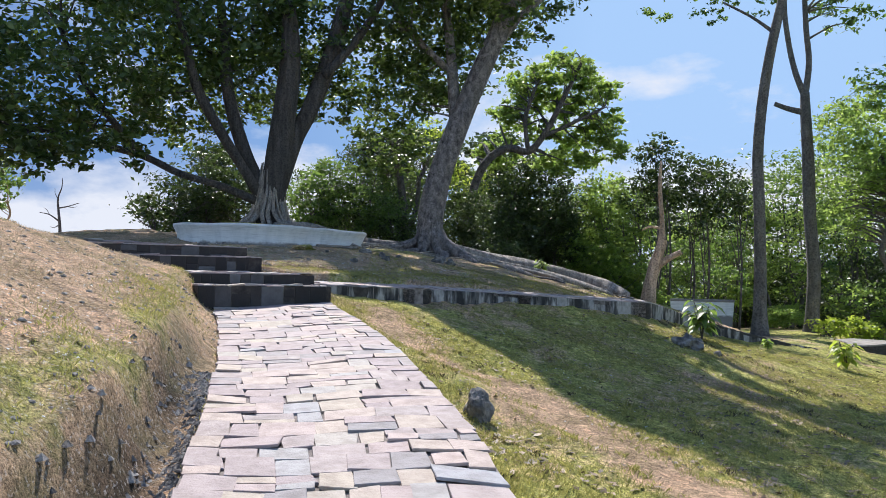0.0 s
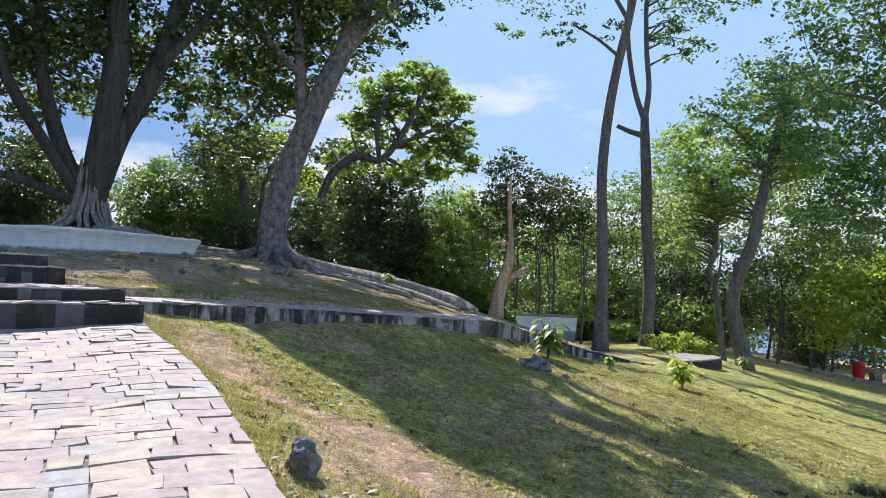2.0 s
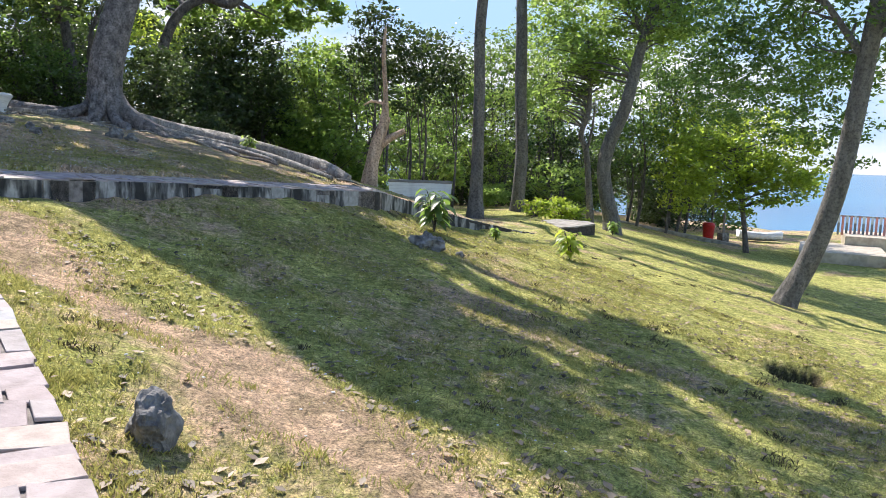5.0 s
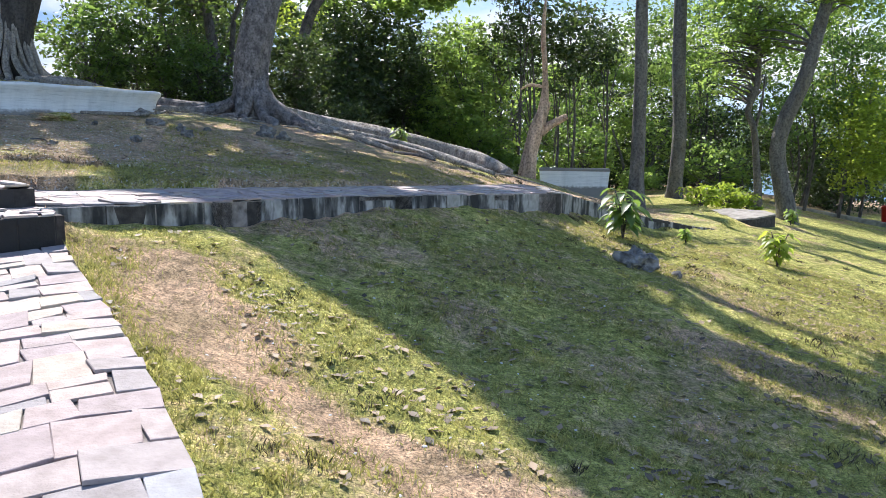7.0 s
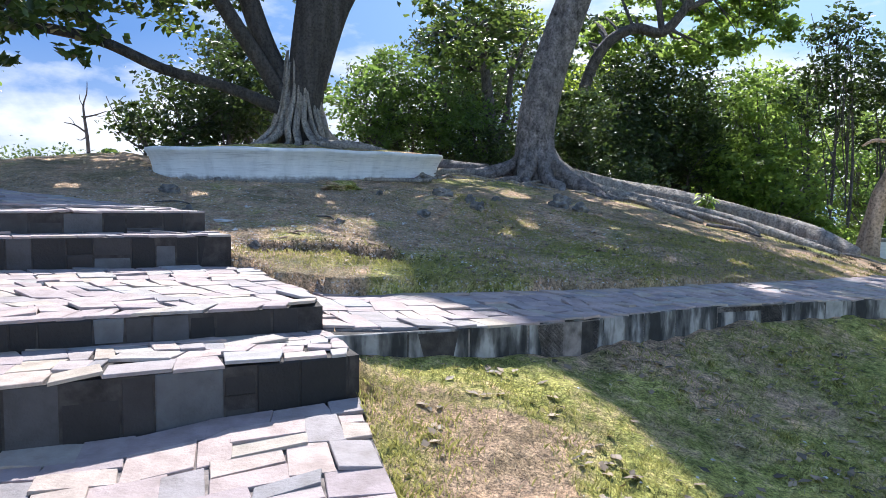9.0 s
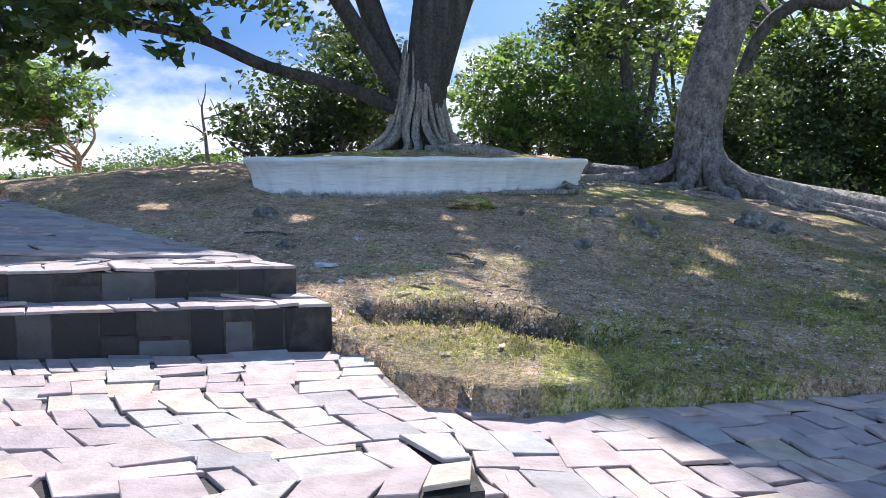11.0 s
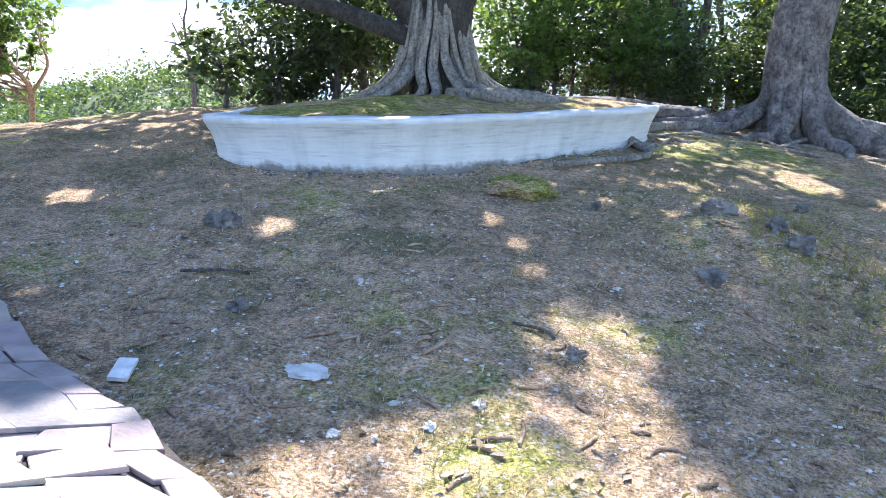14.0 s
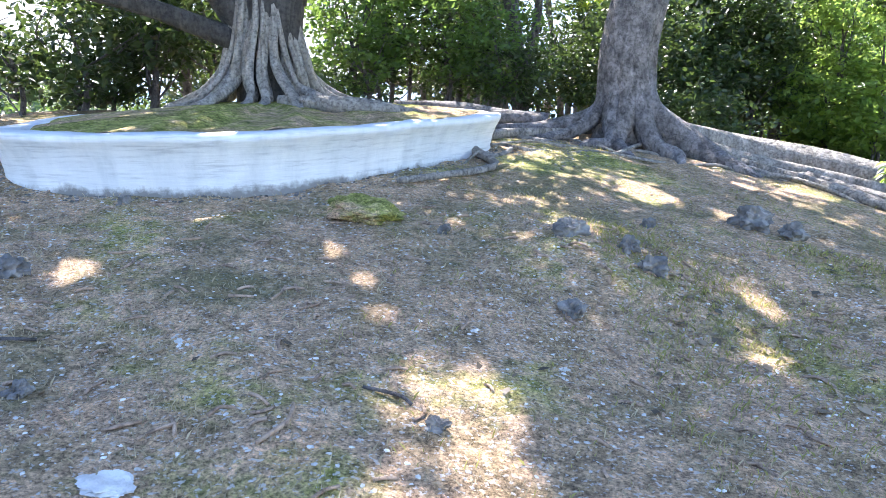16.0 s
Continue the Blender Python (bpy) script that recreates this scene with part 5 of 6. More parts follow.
shade = bpy.data.objects["shade_tree"]
fig = bpy.data.objects["banyan_tree"]
bx, by = shade.location.x, shade.location.y
for i, (a, reach, r) in enumerate([(200, 1.4, 0.12), (235, 1.05, 0.14), (262, 0.95, 0.15), (292, 1.2, 0.18), (322, 1.75, 0.24), (348, 1.9, 0.16), (172, 1.8, 0.13), (120, 1.3, 0.2), (60, 1.4, 0.2), (20, 1.6, 0.2)]):
    ca, sa = math.cos(radians(a)), math.sin(radians(a))
    pts = [(bx + ca * 0.24, by + sa * 0.24, shade.location.z + 0.85, r * 0.4), (bx + ca * 0.37, by + sa * 0.37, shade.location.z + 0.38, r * 0.75)]
    for k, s in enumerate((0.55, 0.8, 1.0)):
        w = 0.12 * math.sin(i * 2.1 + k * 1.7)
        x, y = bx + ca * reach * s - sa * w, by + sa * reach * s + ca * w
        pts.append((x, y, gz(x, y) + (0.1, 0.03, -0.04)[k], r * (0.65, 0.45, 0.25)[k]))
    add_root(shade, pts, 300 + i, BARK_MOTTLED)
for i, path in enumerate([
        [(0.2, 21.2, 0.15, 0.19), (1.3, 21.6, 0.07, 0.17), (2.4, 21.2, 0.1, 0.19), (3.3, 20.6, 0.1, 0.18), (4.1, 19.8, 0.08, 0.16), (4.5, 18.8, 0.02, 0.1)],
        [(0.1, 20.9, 0.1, 0.12), (1.2, 20.8, 0.02, 0.10), (2.2, 20.2, 0.03, 0.09), (3.2, 19.3, 0.0, 0.08), (4.0, 18.2, -0.03, 0.05)],
        [(1.3, 21.7, 0.05, 0.1), (2.5, 21.9, 0.06, 0.1), (3.8, 21.4, 0.05, 0.1), (5.0, 20.6, 0.02, 0.07)],
        [(0.9, 20.9, 0.0, 0.07), (1.7, 19.6, 0.0, 0.06), (2.2, 18.9, -0.02, 0.04)],
        [(1.6, 20.4, 0.0, 0.05), (2.6, 18.7, 0.03, 0.05), (2.9, 18.3, 0.0, 0.03)],
        [(-1.3, 21.7, 0.1, 0.12), (-1.9, 21.9, 0.04, 0.11), (-2.6, 22.4, 0.05, 0.12), (-3.4, 22.6, 0.05, 0.1)],
        [(-1.2, 21.0, 0.02, 0.07), (-2.0, 20.4, 0.0, 0.06), (-2.3, 19.3, 0.0, 0.05), (-2.1, 18.5, 0.0, 0.035), (-2.9, 17.5, 0.0, 0.025)]]):
    add_root(shade, on_ground(path, 0.05), 330 + i, BARK_ROOT if i != 5 else BARK_MOTTLED)
rg = random.Random(77)
for i in range(26):
    x, y = (rg.uniform(0.1, 4.2), 0.0) if i < 18 else (rg.uniform(-1.9, 0.4), 0.0)
    y = np.interp(x, [-2.0, 0.2, 1.3, 2.4, 3.3, 4.5], [19.6, 20.7, 20.9, 20.4, 19.7, 18.6]) + rg.uniform(-0.7, 0.7)
    a, r, pts = rg.uniform(-0.9, 0.2) if i < 18 else rg.uniform(2.2, 4.4), rg.uniform(0.018, 0.045), []
    for k in range(5):
        pts.append((x, y, rg.uniform(-0.02, 0.05) if 0 < k < 4 else -0.04, r * (1 - 0.16 * k)))
        a += rg.uniform(-0.5, 0.5)
        x, y = x + math.cos(a) * 0.32, y + math.sin(a) * 0.32
    add_root(shade, on_ground(pts, 0.02), 360 + i, BARK_ROOT)
fx, fy = fig.location.x, fig.location.y
for i in range(38):
    a = radians(i * 9.5 + 7 * math.sin(i * 3.1))
    ca, sa = math.cos(a), math.sin(a)
    h, reach = 0.8 + 0.9 * abs(math.sin(i * 1.9)), 0.55 + 0.5 * abs(math.sin(i * 2.7)) ** 2
    r = 0.022 + 0.034 * abs(math.sin(i * 1.3))
    pts = [(fx + ca * 0.2, fy + sa * 0.2, 2.72 + h, r * 0.6), (fx + ca * 0.31 - sa * 0.05 * math.sin(i * 4.0), fy + sa * 0.31 + ca * 0.05 * math.sin(i * 4.0), 2.72 + h * 0.6, r), (fx + ca * 0.44, fy + sa * 0.44, 2.74 + h * 0.25, r * 1.1),
           (fx + ca * reach * 0.85 - sa * 0.06, fy + sa * reach * 0.85 + ca * 0.06, 2.8, r), (fx + ca * (reach + 0.2), fy + sa * (reach + 0.2), 2.7, r * 0.6)]
    add_root(fig, pts, 400 + i, BARK_ROOT)
add_root(fig, [(fx + 0.3, fy - 0.6, 2.78, 0.07), (fx + 0.8, fy - 0.9, 2.76, 0.075), (fx + 1.3, fy - 1.0, 2.73, 0.07), (fx + 1.7, fy - 0.8, 2.66, 0.04)], 430, BARK_ROOT)


# ---- woods, far hills ----
HILLSIDE = plain("far_green_slope", (0.07, 0.1, 0.035), 0.9, 0.0, 0.6, 0.6)
def wood_belt(name, label, line, depth, height, n, size, leaf, clump=1.1, per=34):
    """A wood of many separate crowns along a line, each a shell of flattened leaf clumps over a hollow inside."""
    line = np.array(line, float)
    m = max(8, n // 700)
    s = rng.uniform(0, len(line) - 1.001, m)
    i = s.astype(int)
    p = line[i] + (line[i + 1] - line[i]) * (s - i)[:, None]
    x, y = p[:, 0] + rng.normal(size=m) * depth * 0.2, p[:, 1] + rng.uniform(0, depth, m)
    top = height * (0.75 + 0.25 * np.sin(x * 0.55 + 1.0) + 0.15 * np.sin(x * 1.7 + y))
    rh = clump * rng.uniform(0.9, 2.0, m)
    z = ground_z(x, y) + 0.2 + rng.uniform(0.08, 1, m) * top
    k = max(4, int(1.45 * n / per / m))
    d = rng.normal(size=(m, k, 3)) + np.array([0, 0, 0.35])
    d /= np.linalg.norm(d, axis=2)[:, :, None]
    c = np.stack([x, y, z], 1)[:, None, :] + d * rh[:, None, None] * np.array([1, 1, 0.7]) * rng.uniform(0.55, 1.1, (m, k, 1))
    c = c.reshape(-1, 3)
    w = (np.repeat(rh, k) * rng.uniform(0.14, 0.3, m * k))[:, None, None]
    o = rng.normal(size=(m * k, per, 3)) * w * np.array([1, 1, 0.42])
    ob = quad_cloud(name, leaf_quads((c[:, None, :] + o).reshape(-1, 3), size * 0.72), leaf)
    return tagged(ob, label, "woods", kind="stuff")


wood_belt("woods", "deep green wood closing the view", [(-14, 40), (-4, 38), (8, 40), (20, 46), (32, 54), (42, 60)], 9, 7.5, 36000, 0.4, LEAF_DEEP)
wood_belt("woods", "dark wood behind the planter", [(-9, 32), (-2, 32), (4, 34)], 6, 6.0, 8000, 0.28, LEAF_DARK, 0.7)
wood_belt("woods", "lime green leaves glowing behind dark thickets", [(-7, 30), (-1, 30), (4, 32)], 5, 6.0, 3500, 0.24, LEAF_LIME, 0.6)
wood_belt("woods", "mixed green wood in front of darker trees", [(4, 36), (14, 39), (24, 45), (34, 52)], 6, 6.0, 22000, 0.32, LEAF_MID)
wood_belt("woods", "sunlit young wood with light leaves", [(4, 33), (12, 36), (20, 41), (30, 49)], 5, 7.0, 18000, 0.3, LEAF_LIGHT, 0.8)
wood_belt("undergrowth", "low green undergrowth along the wood edge", [(5.5, 27.2), (7, 27.5), (12, 31), (20, 36), (28, 44)], 3.0, 1.3, 13000, 0.2, LEAF_LIGHT, 0.5)
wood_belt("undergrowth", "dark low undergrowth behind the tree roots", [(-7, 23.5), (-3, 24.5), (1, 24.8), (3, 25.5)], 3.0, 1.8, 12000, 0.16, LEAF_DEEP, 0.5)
wood_belt("woods", "trees along the shore", [(29, 44), (33, 40.5), (36, 38)], 4, 6.0, 12000, 0.3, LEAF_MID)
# the next two belts use the darkest leaf colour to stand for shade
wood_belt("woods", "low wood with shade in its leaf colour closing the view to the sea", [(17, 37), (23, 37.5), (28, 38), (31.5, 38)], 4, 3.4, 18000, 0.24, LEAF_DEEP, 1.0)
wood_belt("undergrowth", "dark leaves in place of deep shade under the wood behind the trunks", [(-7, 28.5), (-2, 29), (2, 30), (6, 32)], 3, 1.7, 8000, 0.2, LEAF_DEEP, 0.6)
poles = []
for k in range(70):
    s = rng.uniform(0, 1)
    x, y = -4 + 34 * s + rng.normal() * 1.5, 30 + 18 * s * s + rng.uniform(0, 8)
    z, h, r = gz(x, y), rng.uniform(2.8, 4.4), rng.uniform(0.05, 0.13)
    poles.append(tube([(x, y, z - 0.2, r * 1.3), (x + rng.normal() * 0.15, y, z + h * 0.4, r), (x + rng.normal() * 0.5, y, z + h, r * 0.5)], 7, 0.05, k))
v, f = join_tubes(poles)
tagged(link_mesh("young_trunks", v, f, BARK_SMOOTH), "many thin grey trunks inside the wood", "trunks", kind="stuff")


def far_hill(label, cx, cy, rx, ry, top, n, size, leaf):
    v, f, m, k = [], [], 40, 10
    for i in range(k + 1):
        for q in range(m):
            d, a = i / k, 2 * math.pi * q / m
            z = -6.6 + (top + 6) * (1 - d ** 2) + 0.5 * math.sin(a * 5 + i) * (1 - d)
            v.append((cx + rx * 1.05 * d * math.cos(a), cy + ry * 1.05 * d * math.sin(a), z))
    for i in range(k):
        for q in range(m):
            f.append((i * m + q, (i + 1) * m + q, (i + 1) * m + (q + 1) % m, i * m + (q + 1) % m))
    tagged(link_mesh("far_slope", v, f, HILLSIDE), label, "hill", kind="structure")
    a = rng.uniform(0, 2 * math.pi, n // 30)
    d = np.sqrt(rng.uniform(0, 1, n // 30))
    x, y = cx + rx * d * np.cos(a), cy + ry * d * np.sin(a)
    z = -6 + (top + 6) * (1 - d ** 2) + rng.normal(size=len(a)) * 0.85
    c = np.stack([x, y, z], 1)
    o = rng.normal(size=(len(a), 30, 3)) * np.array([1.3, 1.3, 0.7]) * rng.uniform(0.5, 1.2, (len(a), 1, 1))
    ob = quad_cloud("far_wood", leaf_quads((c[:, None, :] + o).reshape(-1, 3), size), leaf)
    tagged(ob, "treetops on a " + label, "treetops", kind="stuff")


far_hill("wooded green hill beyond the crest", -58, 95, 26, 22, 3.3, 30000, 0.45, LEAF_DARK)
far_hill("low wooded ridge in the far distance", -110, 130, 60, 30, 0.5, 26000, 0.9, LEAF_DARK)
far_hill("wooded slope below the crest", -34, 62, 18, 16, -0.9, 13000, 0.5, LEAF_MID)
far_hill("dark wooded slope below the crest", -36, 66, 19, 16, -0.6, 15000, 0.5, LEAF_DEEP)
for k in range(16):
    x, y = -68 + 2.6 * k + rng.normal() * 1.5, 104 + rng.normal() * 5
    z0, h = -4.0, rng.uniform(7.8, 9.4)
    palm = new("palm")
    palm.location = (x, y, z0)
    tagged(palm, "far slender palm rising over the hill", "palm", "palms on the far hill")
    v, f, _ = tube([(0, 0, 0, 0.22), (0.2, 0, h * 0.5, 0.16), (0.1, 0, h, 0.12)], 6, 0.0, k)
    link_mesh("trunk", v, f, BARK_GREY, palm)
    c = []
    for j in range(11):
        a = j * 0.571 + k
        for s in np.linspace(0.15, 1, 8):
            c.append((0.1 + math.cos(a) * 1.7 * s, math.sin(a) * 1.7 * s, h + 0.8 * s - 1.7 * s * s))
    quad_cloud("fronds", leaf_quads(np.array(c), 0.7), LEAF_DARK, palm)


# ---- rocks and small things ----
def rock(name, label, x, y, sx, sy, sz, seed, mat=ROCK, sink=0.25, rough=0.22):
    bm = bmesh.new()
    bmesh.ops.create_icosphere(bm, subdivisions=4, radius=1.0)
    for v in bm.verts:
        p = v.co * 1.3 + Vector((seed * 3.1, seed, 0))
        k = 1 + rough * noise.noise(p) * 1.6 + rough * 0.7 * noise.noise(p * 2.7) + rough * 0.35 * noise.noise(p * 7)
        v.co = Vector((v.co.x * sx * k, v.co.y * sy * k, v.co.z * sz * k))
    ob = part(name, bm, mat)
    ob.location = (x, y, gz(x, y) + sz * (1 - 2 * sink))
    ob.rotation_euler = (0, 0, seed * 1.3)
    return tagged(ob, label, "rock")


rock("rock", "rough grey rock in the grass by the walk", 0.29, 6.04, 0.12, 0.1, 0.14, 1)
rock("rock", "dark weathered rock on the lawn slope", 3.97, 12.34, 0.19, 0.16, 0.17, 2, sink=0.36, rough=0.42)
rock("rock", "small dark rock beside a larger one", 4.35, 12.15, 0.07, 0.06, 0.05, 3)
for i, (x, y, s) in enumerate([(-1.66, 16.36, 0.15), (-1.3, 16.2, 0.11), (-1.2, 15.95, 0.13), (-1.77, 15.3, 0.1), (-0.1, 17.4, 0.2), (0.15, 17.2, 0.14), (-4.02, 13.99, 0.07), (-4.77, 15.17, 0.13), (-2.5, 16.4, 0.07), (-2.45, 13.95, 0.06), (-4.75, 16.62, 0.07), (-2.9, 12.75, 0.07), (-1.0, 17.0, 0.08)]):
    rock("rock", "pitted grey limestone rock on the mound", x, y, s * 0.7, s * 0.55, s * 0.5, 10 + i, sink=0.32, rough=0.5)["group"] = "limestone rocks on the mound"
rock("rock", "flat white stone on bare soil", -3.46, 13.48, 0.1, 0.065, 0.014, 31, WHITEROCK, 0.3, 0.28)
rock("rock", "mossy earth lump over a root", -3.1, 16.72, 0.36, 0.22, 0.07, 33, GROUND, 0.42, 0.35)
for i, (x, y, s) in enumerate([(-2.89, 13.23, 0.024), (-3.05, 13.35, 0.02), (-2.75, 13.4, 0.022), (-3.2, 13.1, 0.026), (-2.3, 14.9, 0.02), (-3.6, 14.5, 0.02), (-1.9, 14.6, 0.02)]):
    rock("pebble", "small pale pebble on bare soil", x, y, s, s * 0.8, s * 0.45, 50 + i, WHITEROCK, 0.3, 0.55)


def paper_box(x, y):
    bm = bmesh.new()
    bmesh.ops.create_cube(bm, size=1.0)
    for v in bm.verts:
        v.co = Vector((v.co.x * 0.075, v.co.y * 0.16, v.co.z * 0.016))
        v.co.z += 0.01 * math.sin(v.co.y * 30) + 0.2 * v.co.x * v.co.y / 0.1 * 0.12
    bmesh.ops.bevel(bm, geom=bm.edges[:], offset=0.004, segments=1)
    ob = part("carton", bm, PAPER)
    ob.location, ob.rotation_euler = (x, y, gz(x, y) + 0.02), (0.05, 0.1, 0.35)
    tagged(ob, "small crushed white carton lying on soil", "litter")


paper_box(-4.15, 13.3)


def stick(label, a, b, r, seed):
    z = lambda p: gz(*p) + r * 0.6
    m = ((a[0] + b[0]) / 2 + 0.05, (a[1] + b[1]) / 2 - 0.03)
    v, f, _ = tube([(*a, z(a), r), (*m, z(m) + 0.02, r * 0.9), (*b, z(b), r * 0.5)], 6, 0.1, seed)
    tagged(link_mesh("stick", v, f, BARK_PALE if "palm" in label else BARK_GREY), label, "stick")


stick("dry grey stick on the soil", (-4.55, 14.35), (-4.2, 14.45), 0.009, 1)
stick("bent dry palm stalk on the soil", (-3.05, 13.72), (-2.98, 13.98), 0.009, 2)
stick("thin fallen twig on the grass", (-2.75, 14.2), (-2.55, 14.1), 0.006, 3)
stick("dead branch on the mound", (2.2, 18.6), (2.9, 18.2), 0.03, 4)


def broadleaf_plant(name, label, x, y, h, seed, leaf):
    root = new(name)
    root.location = (x, y, gz(x, y))
    tagged(root, label, "plant")
    g = np.random.default_rng(seed)
    for s in range(5):
        a = g.uniform(0, 6.28)
        top = Vector((math.cos(a) * 0.22 * h, math.sin(a) * 0.22 * h, h * g.uniform(0.6, 1.0)))
        v, f, _ = tube([(0, 0, -0.03, 0.012), (top.x * 0.4, top.y * 0.4, top.z * 0.6, 0.01), (*top, 0.006)], 6, 0.0, s)
        stem = link_mesh("stem", v, f, BARK_GREY, root)
        for j in range(11):
            b = a + j * 2.4
            c = top * (0.35 + 0.065 * j)
            l = h * g.uniform(0.3, 0.5)
            d = Vector((math.cos(b), math.sin(b), 0))
            w = Vector((-d.y, d.x, 0)) * l * 0.2
            p = [c, c + d * l * 0.35 + Vector((0, 0, l * 0.1)), c + d * l * 0.7 - Vector((0, 0, l * 0.1)), c + d * l - Vector((0, 0, l * 0.45))]
            vv = [p[0], p[1] + w, p[1] - Vector((0, 0, 0.02)), p[1] - w, p[2] + w * 0.9, p[2] - Vector((0, 0, 0.02)), p[2] - w * 0.9, p[3]]
            link_mesh("leaf", vv, [(0, 1, 2), (0, 2, 3), (1, 4, 5, 2), (2, 5, 6, 3), (4, 7, 5), (5, 7, 6)], leaf, stem)


broadleaf_plant("broadleaf_plant", "large drooping green plant by the wall", 5.03, 14.9, 0.75, 1, LEAF_MID)
broadleaf_plant("broadleaf_plant", "young yellow-green plant on the lawn", 8.14, 15.5, 0.6, 2, LEAF_LIME)
broadleaf_plant("broadleaf_plant", "small green plant on the lawn slope", 6.9, 16.3, 0.25, 3, LEAF_LIGHT)
broadleaf_plant("broadleaf_plant", "small leafy sapling near the roots", 2.6, 20.4, 0.4, 4, LEAF_LIGHT)
broadleaf_plant("broadleaf_plant", "small green plant under the crooked tree", 15.6, 25.0, 0.5, 5, LEAF_LIGHT)


def block(name, size, mat, parent=None, loc=(0, 0, 0), rot=0.0, bev=0.02, label=""):
    bm = bmesh.new()
    bmesh.ops.create_cube(bm, size=1.0)
    for v in bm.verts:
        v.co = Vector((v.co.x * size[0], v.co.y * size[1], v.co.z * size[2]))
    bmesh.ops.bevel(bm, geom=bm.edges[:], offset=bev, segments=2, affect="EDGES")
    ob = part(name, bm, mat, parent, label)
    ob.location, ob.rotation_euler = loc, (0, 0, rot)
    return ob


# low white wall behind the broken tree, flared like the planter
def white_bench():
    root = new("low_wall")
    x, y = 8.5, 25.2
    root.location, root.rotation_euler = (x, y, 0.48), (0, 0, -0.36)
    tagged(root, "short whitewashed concrete wall at the wood edge", "wall")
    b = block("body", (1.9, 0.34, 1.15), WHITE, root, (0, 0, -0.15))
    for v in b.data.vertices:
        v.co.x *= 1 + 0.08 * v.co.z
        v.co.y += 0.05 * v.co.x * v.co.x
    c = block("coping", (2.02, 0.42, 0.08), WHITE, root, (0, 0.0, 0.45))
    for v in c.data.vertices:
        v.co.y += 0.05 * v.co.x * v.co.x


white_bench()


def slab(x, y):
    v, f = [], []
    out = [(-1.3, -0.75), (-0.2, -1.0), (0.9, -0.85), (1.35, -0.2), (1.1, 0.8), (-0.3, 1.0), (-1.25, 0.6)]
    n = len(out)
    z0 = gz(x, y)
    for s, z in ((1.0, -0.45), (1.0, 0.0), (0.97, 0.04)):
        v += [(a * s, b * s, z + 0.03 * a) for a, b in out]
    f = [tuple(2 * n + i for i in range(n))]
    for r in (0, 1):
        for i in range(n):
            j = (i + 1) % n
            f.append((r * n + i, r * n + j, (r + 1) * n + j, (r + 1) * n + i))
    # sides take a dark colour for their shade; only the top is concrete-coloured
    ob = link_mesh("stone_slab", v, f, JOINT_AND_SHADE, smooth=False)
    top = [(a * 1.01, b * 1.01, z + 0.03 * a) for z in (0.02, 0.06) for a, b in out]
    sides = [(i, (i + 1) % n, n + (i + 1) % n, n + i) for i in range(n)]
    link_mesh("top", top, [tuple(n + i for i in range(n)), tuple(range(n - 1, -1, -1)), *sides], CONCRETE, ob, "pale upper face over sides coloured dark for shade", smooth=False)
    ob.location, ob.rotation_euler = (x, y, z0), (0, 0, 0.35)
    tagged(ob, "broken pale concrete slab sunk in the slope", "slab")


slab(12.3, 23.3)


def bin_and_post():
    x, y = 27.3, 33.7
    z = gz(x, y)
    root = new("waste_bin")
    root.location, root.scale = (x, y, z), (0.9, 0.9, 1.15)
    tagged(root, "red plastic waste bin with a lid", "bin")
    bm = bmesh.new()
    prof = [(0.26, 0.0), (0.3, 0.4), (0.33, 0.72), (0.35, 0.74), (0.35, 0.78), (0.31, 0.78), (0.29, 0.7)]
    vs = [[bm.verts.new((math.cos(a) * r, math.sin(a) * r, zz)) for a in np.linspace(0, 2 * math.pi, 20, endpoint=False)] for r, zz in prof]
    for a, b in zip(vs, vs[1:]):
        for i in range(20):
            bm.faces.new((a[i], a[(i + 1) % 20], b[(i + 1) % 20], b[i]))
    bm.faces.new(vs[0][::-1])
    part("body", bm, RED, root, smooth=True)
    bm = bmesh.new()
    bmesh.ops.create_cone(bm, segments=20, radius1=0.36, radius2=0.28, depth=0.1, cap_ends=True)
    lid = part("lid", bm, RED, root)
    lid.location = (0, 0, 0.83)
    p = new("post")
    px, py = 28.0, 33.4
    p.location = (px, py, gz(px, py))
    tagged(p, "grey wooden post on a stone foot", "post")
    block("shaft", (0.1, 0.1, 1.5), WOODPOST, p, (0, 0, 0.75))
    block("foot", (0.45, 0.4, 0.5), ROCK, p, (0, 0, 0.2))


bin_and_post()
ka, kb = gz(25.0 - 3.25 * 0.853, 33.6 + 3.25 * 0.523), gz(25.0 + 3.25 * 0.853, 33.6 - 3.25 * 0.523)
w = block("kerb", (6.5, 0.5, 0.22), CONCRETE, None, (25.0, 33.6, (ka + kb) / 2 - 0.05), -0.55)
w.rotation_euler = (0, math.atan2(ka - kb, 6.5), -0.55)
tagged(w, "low pale kerb beside the bin", "kerb", kind="structure")


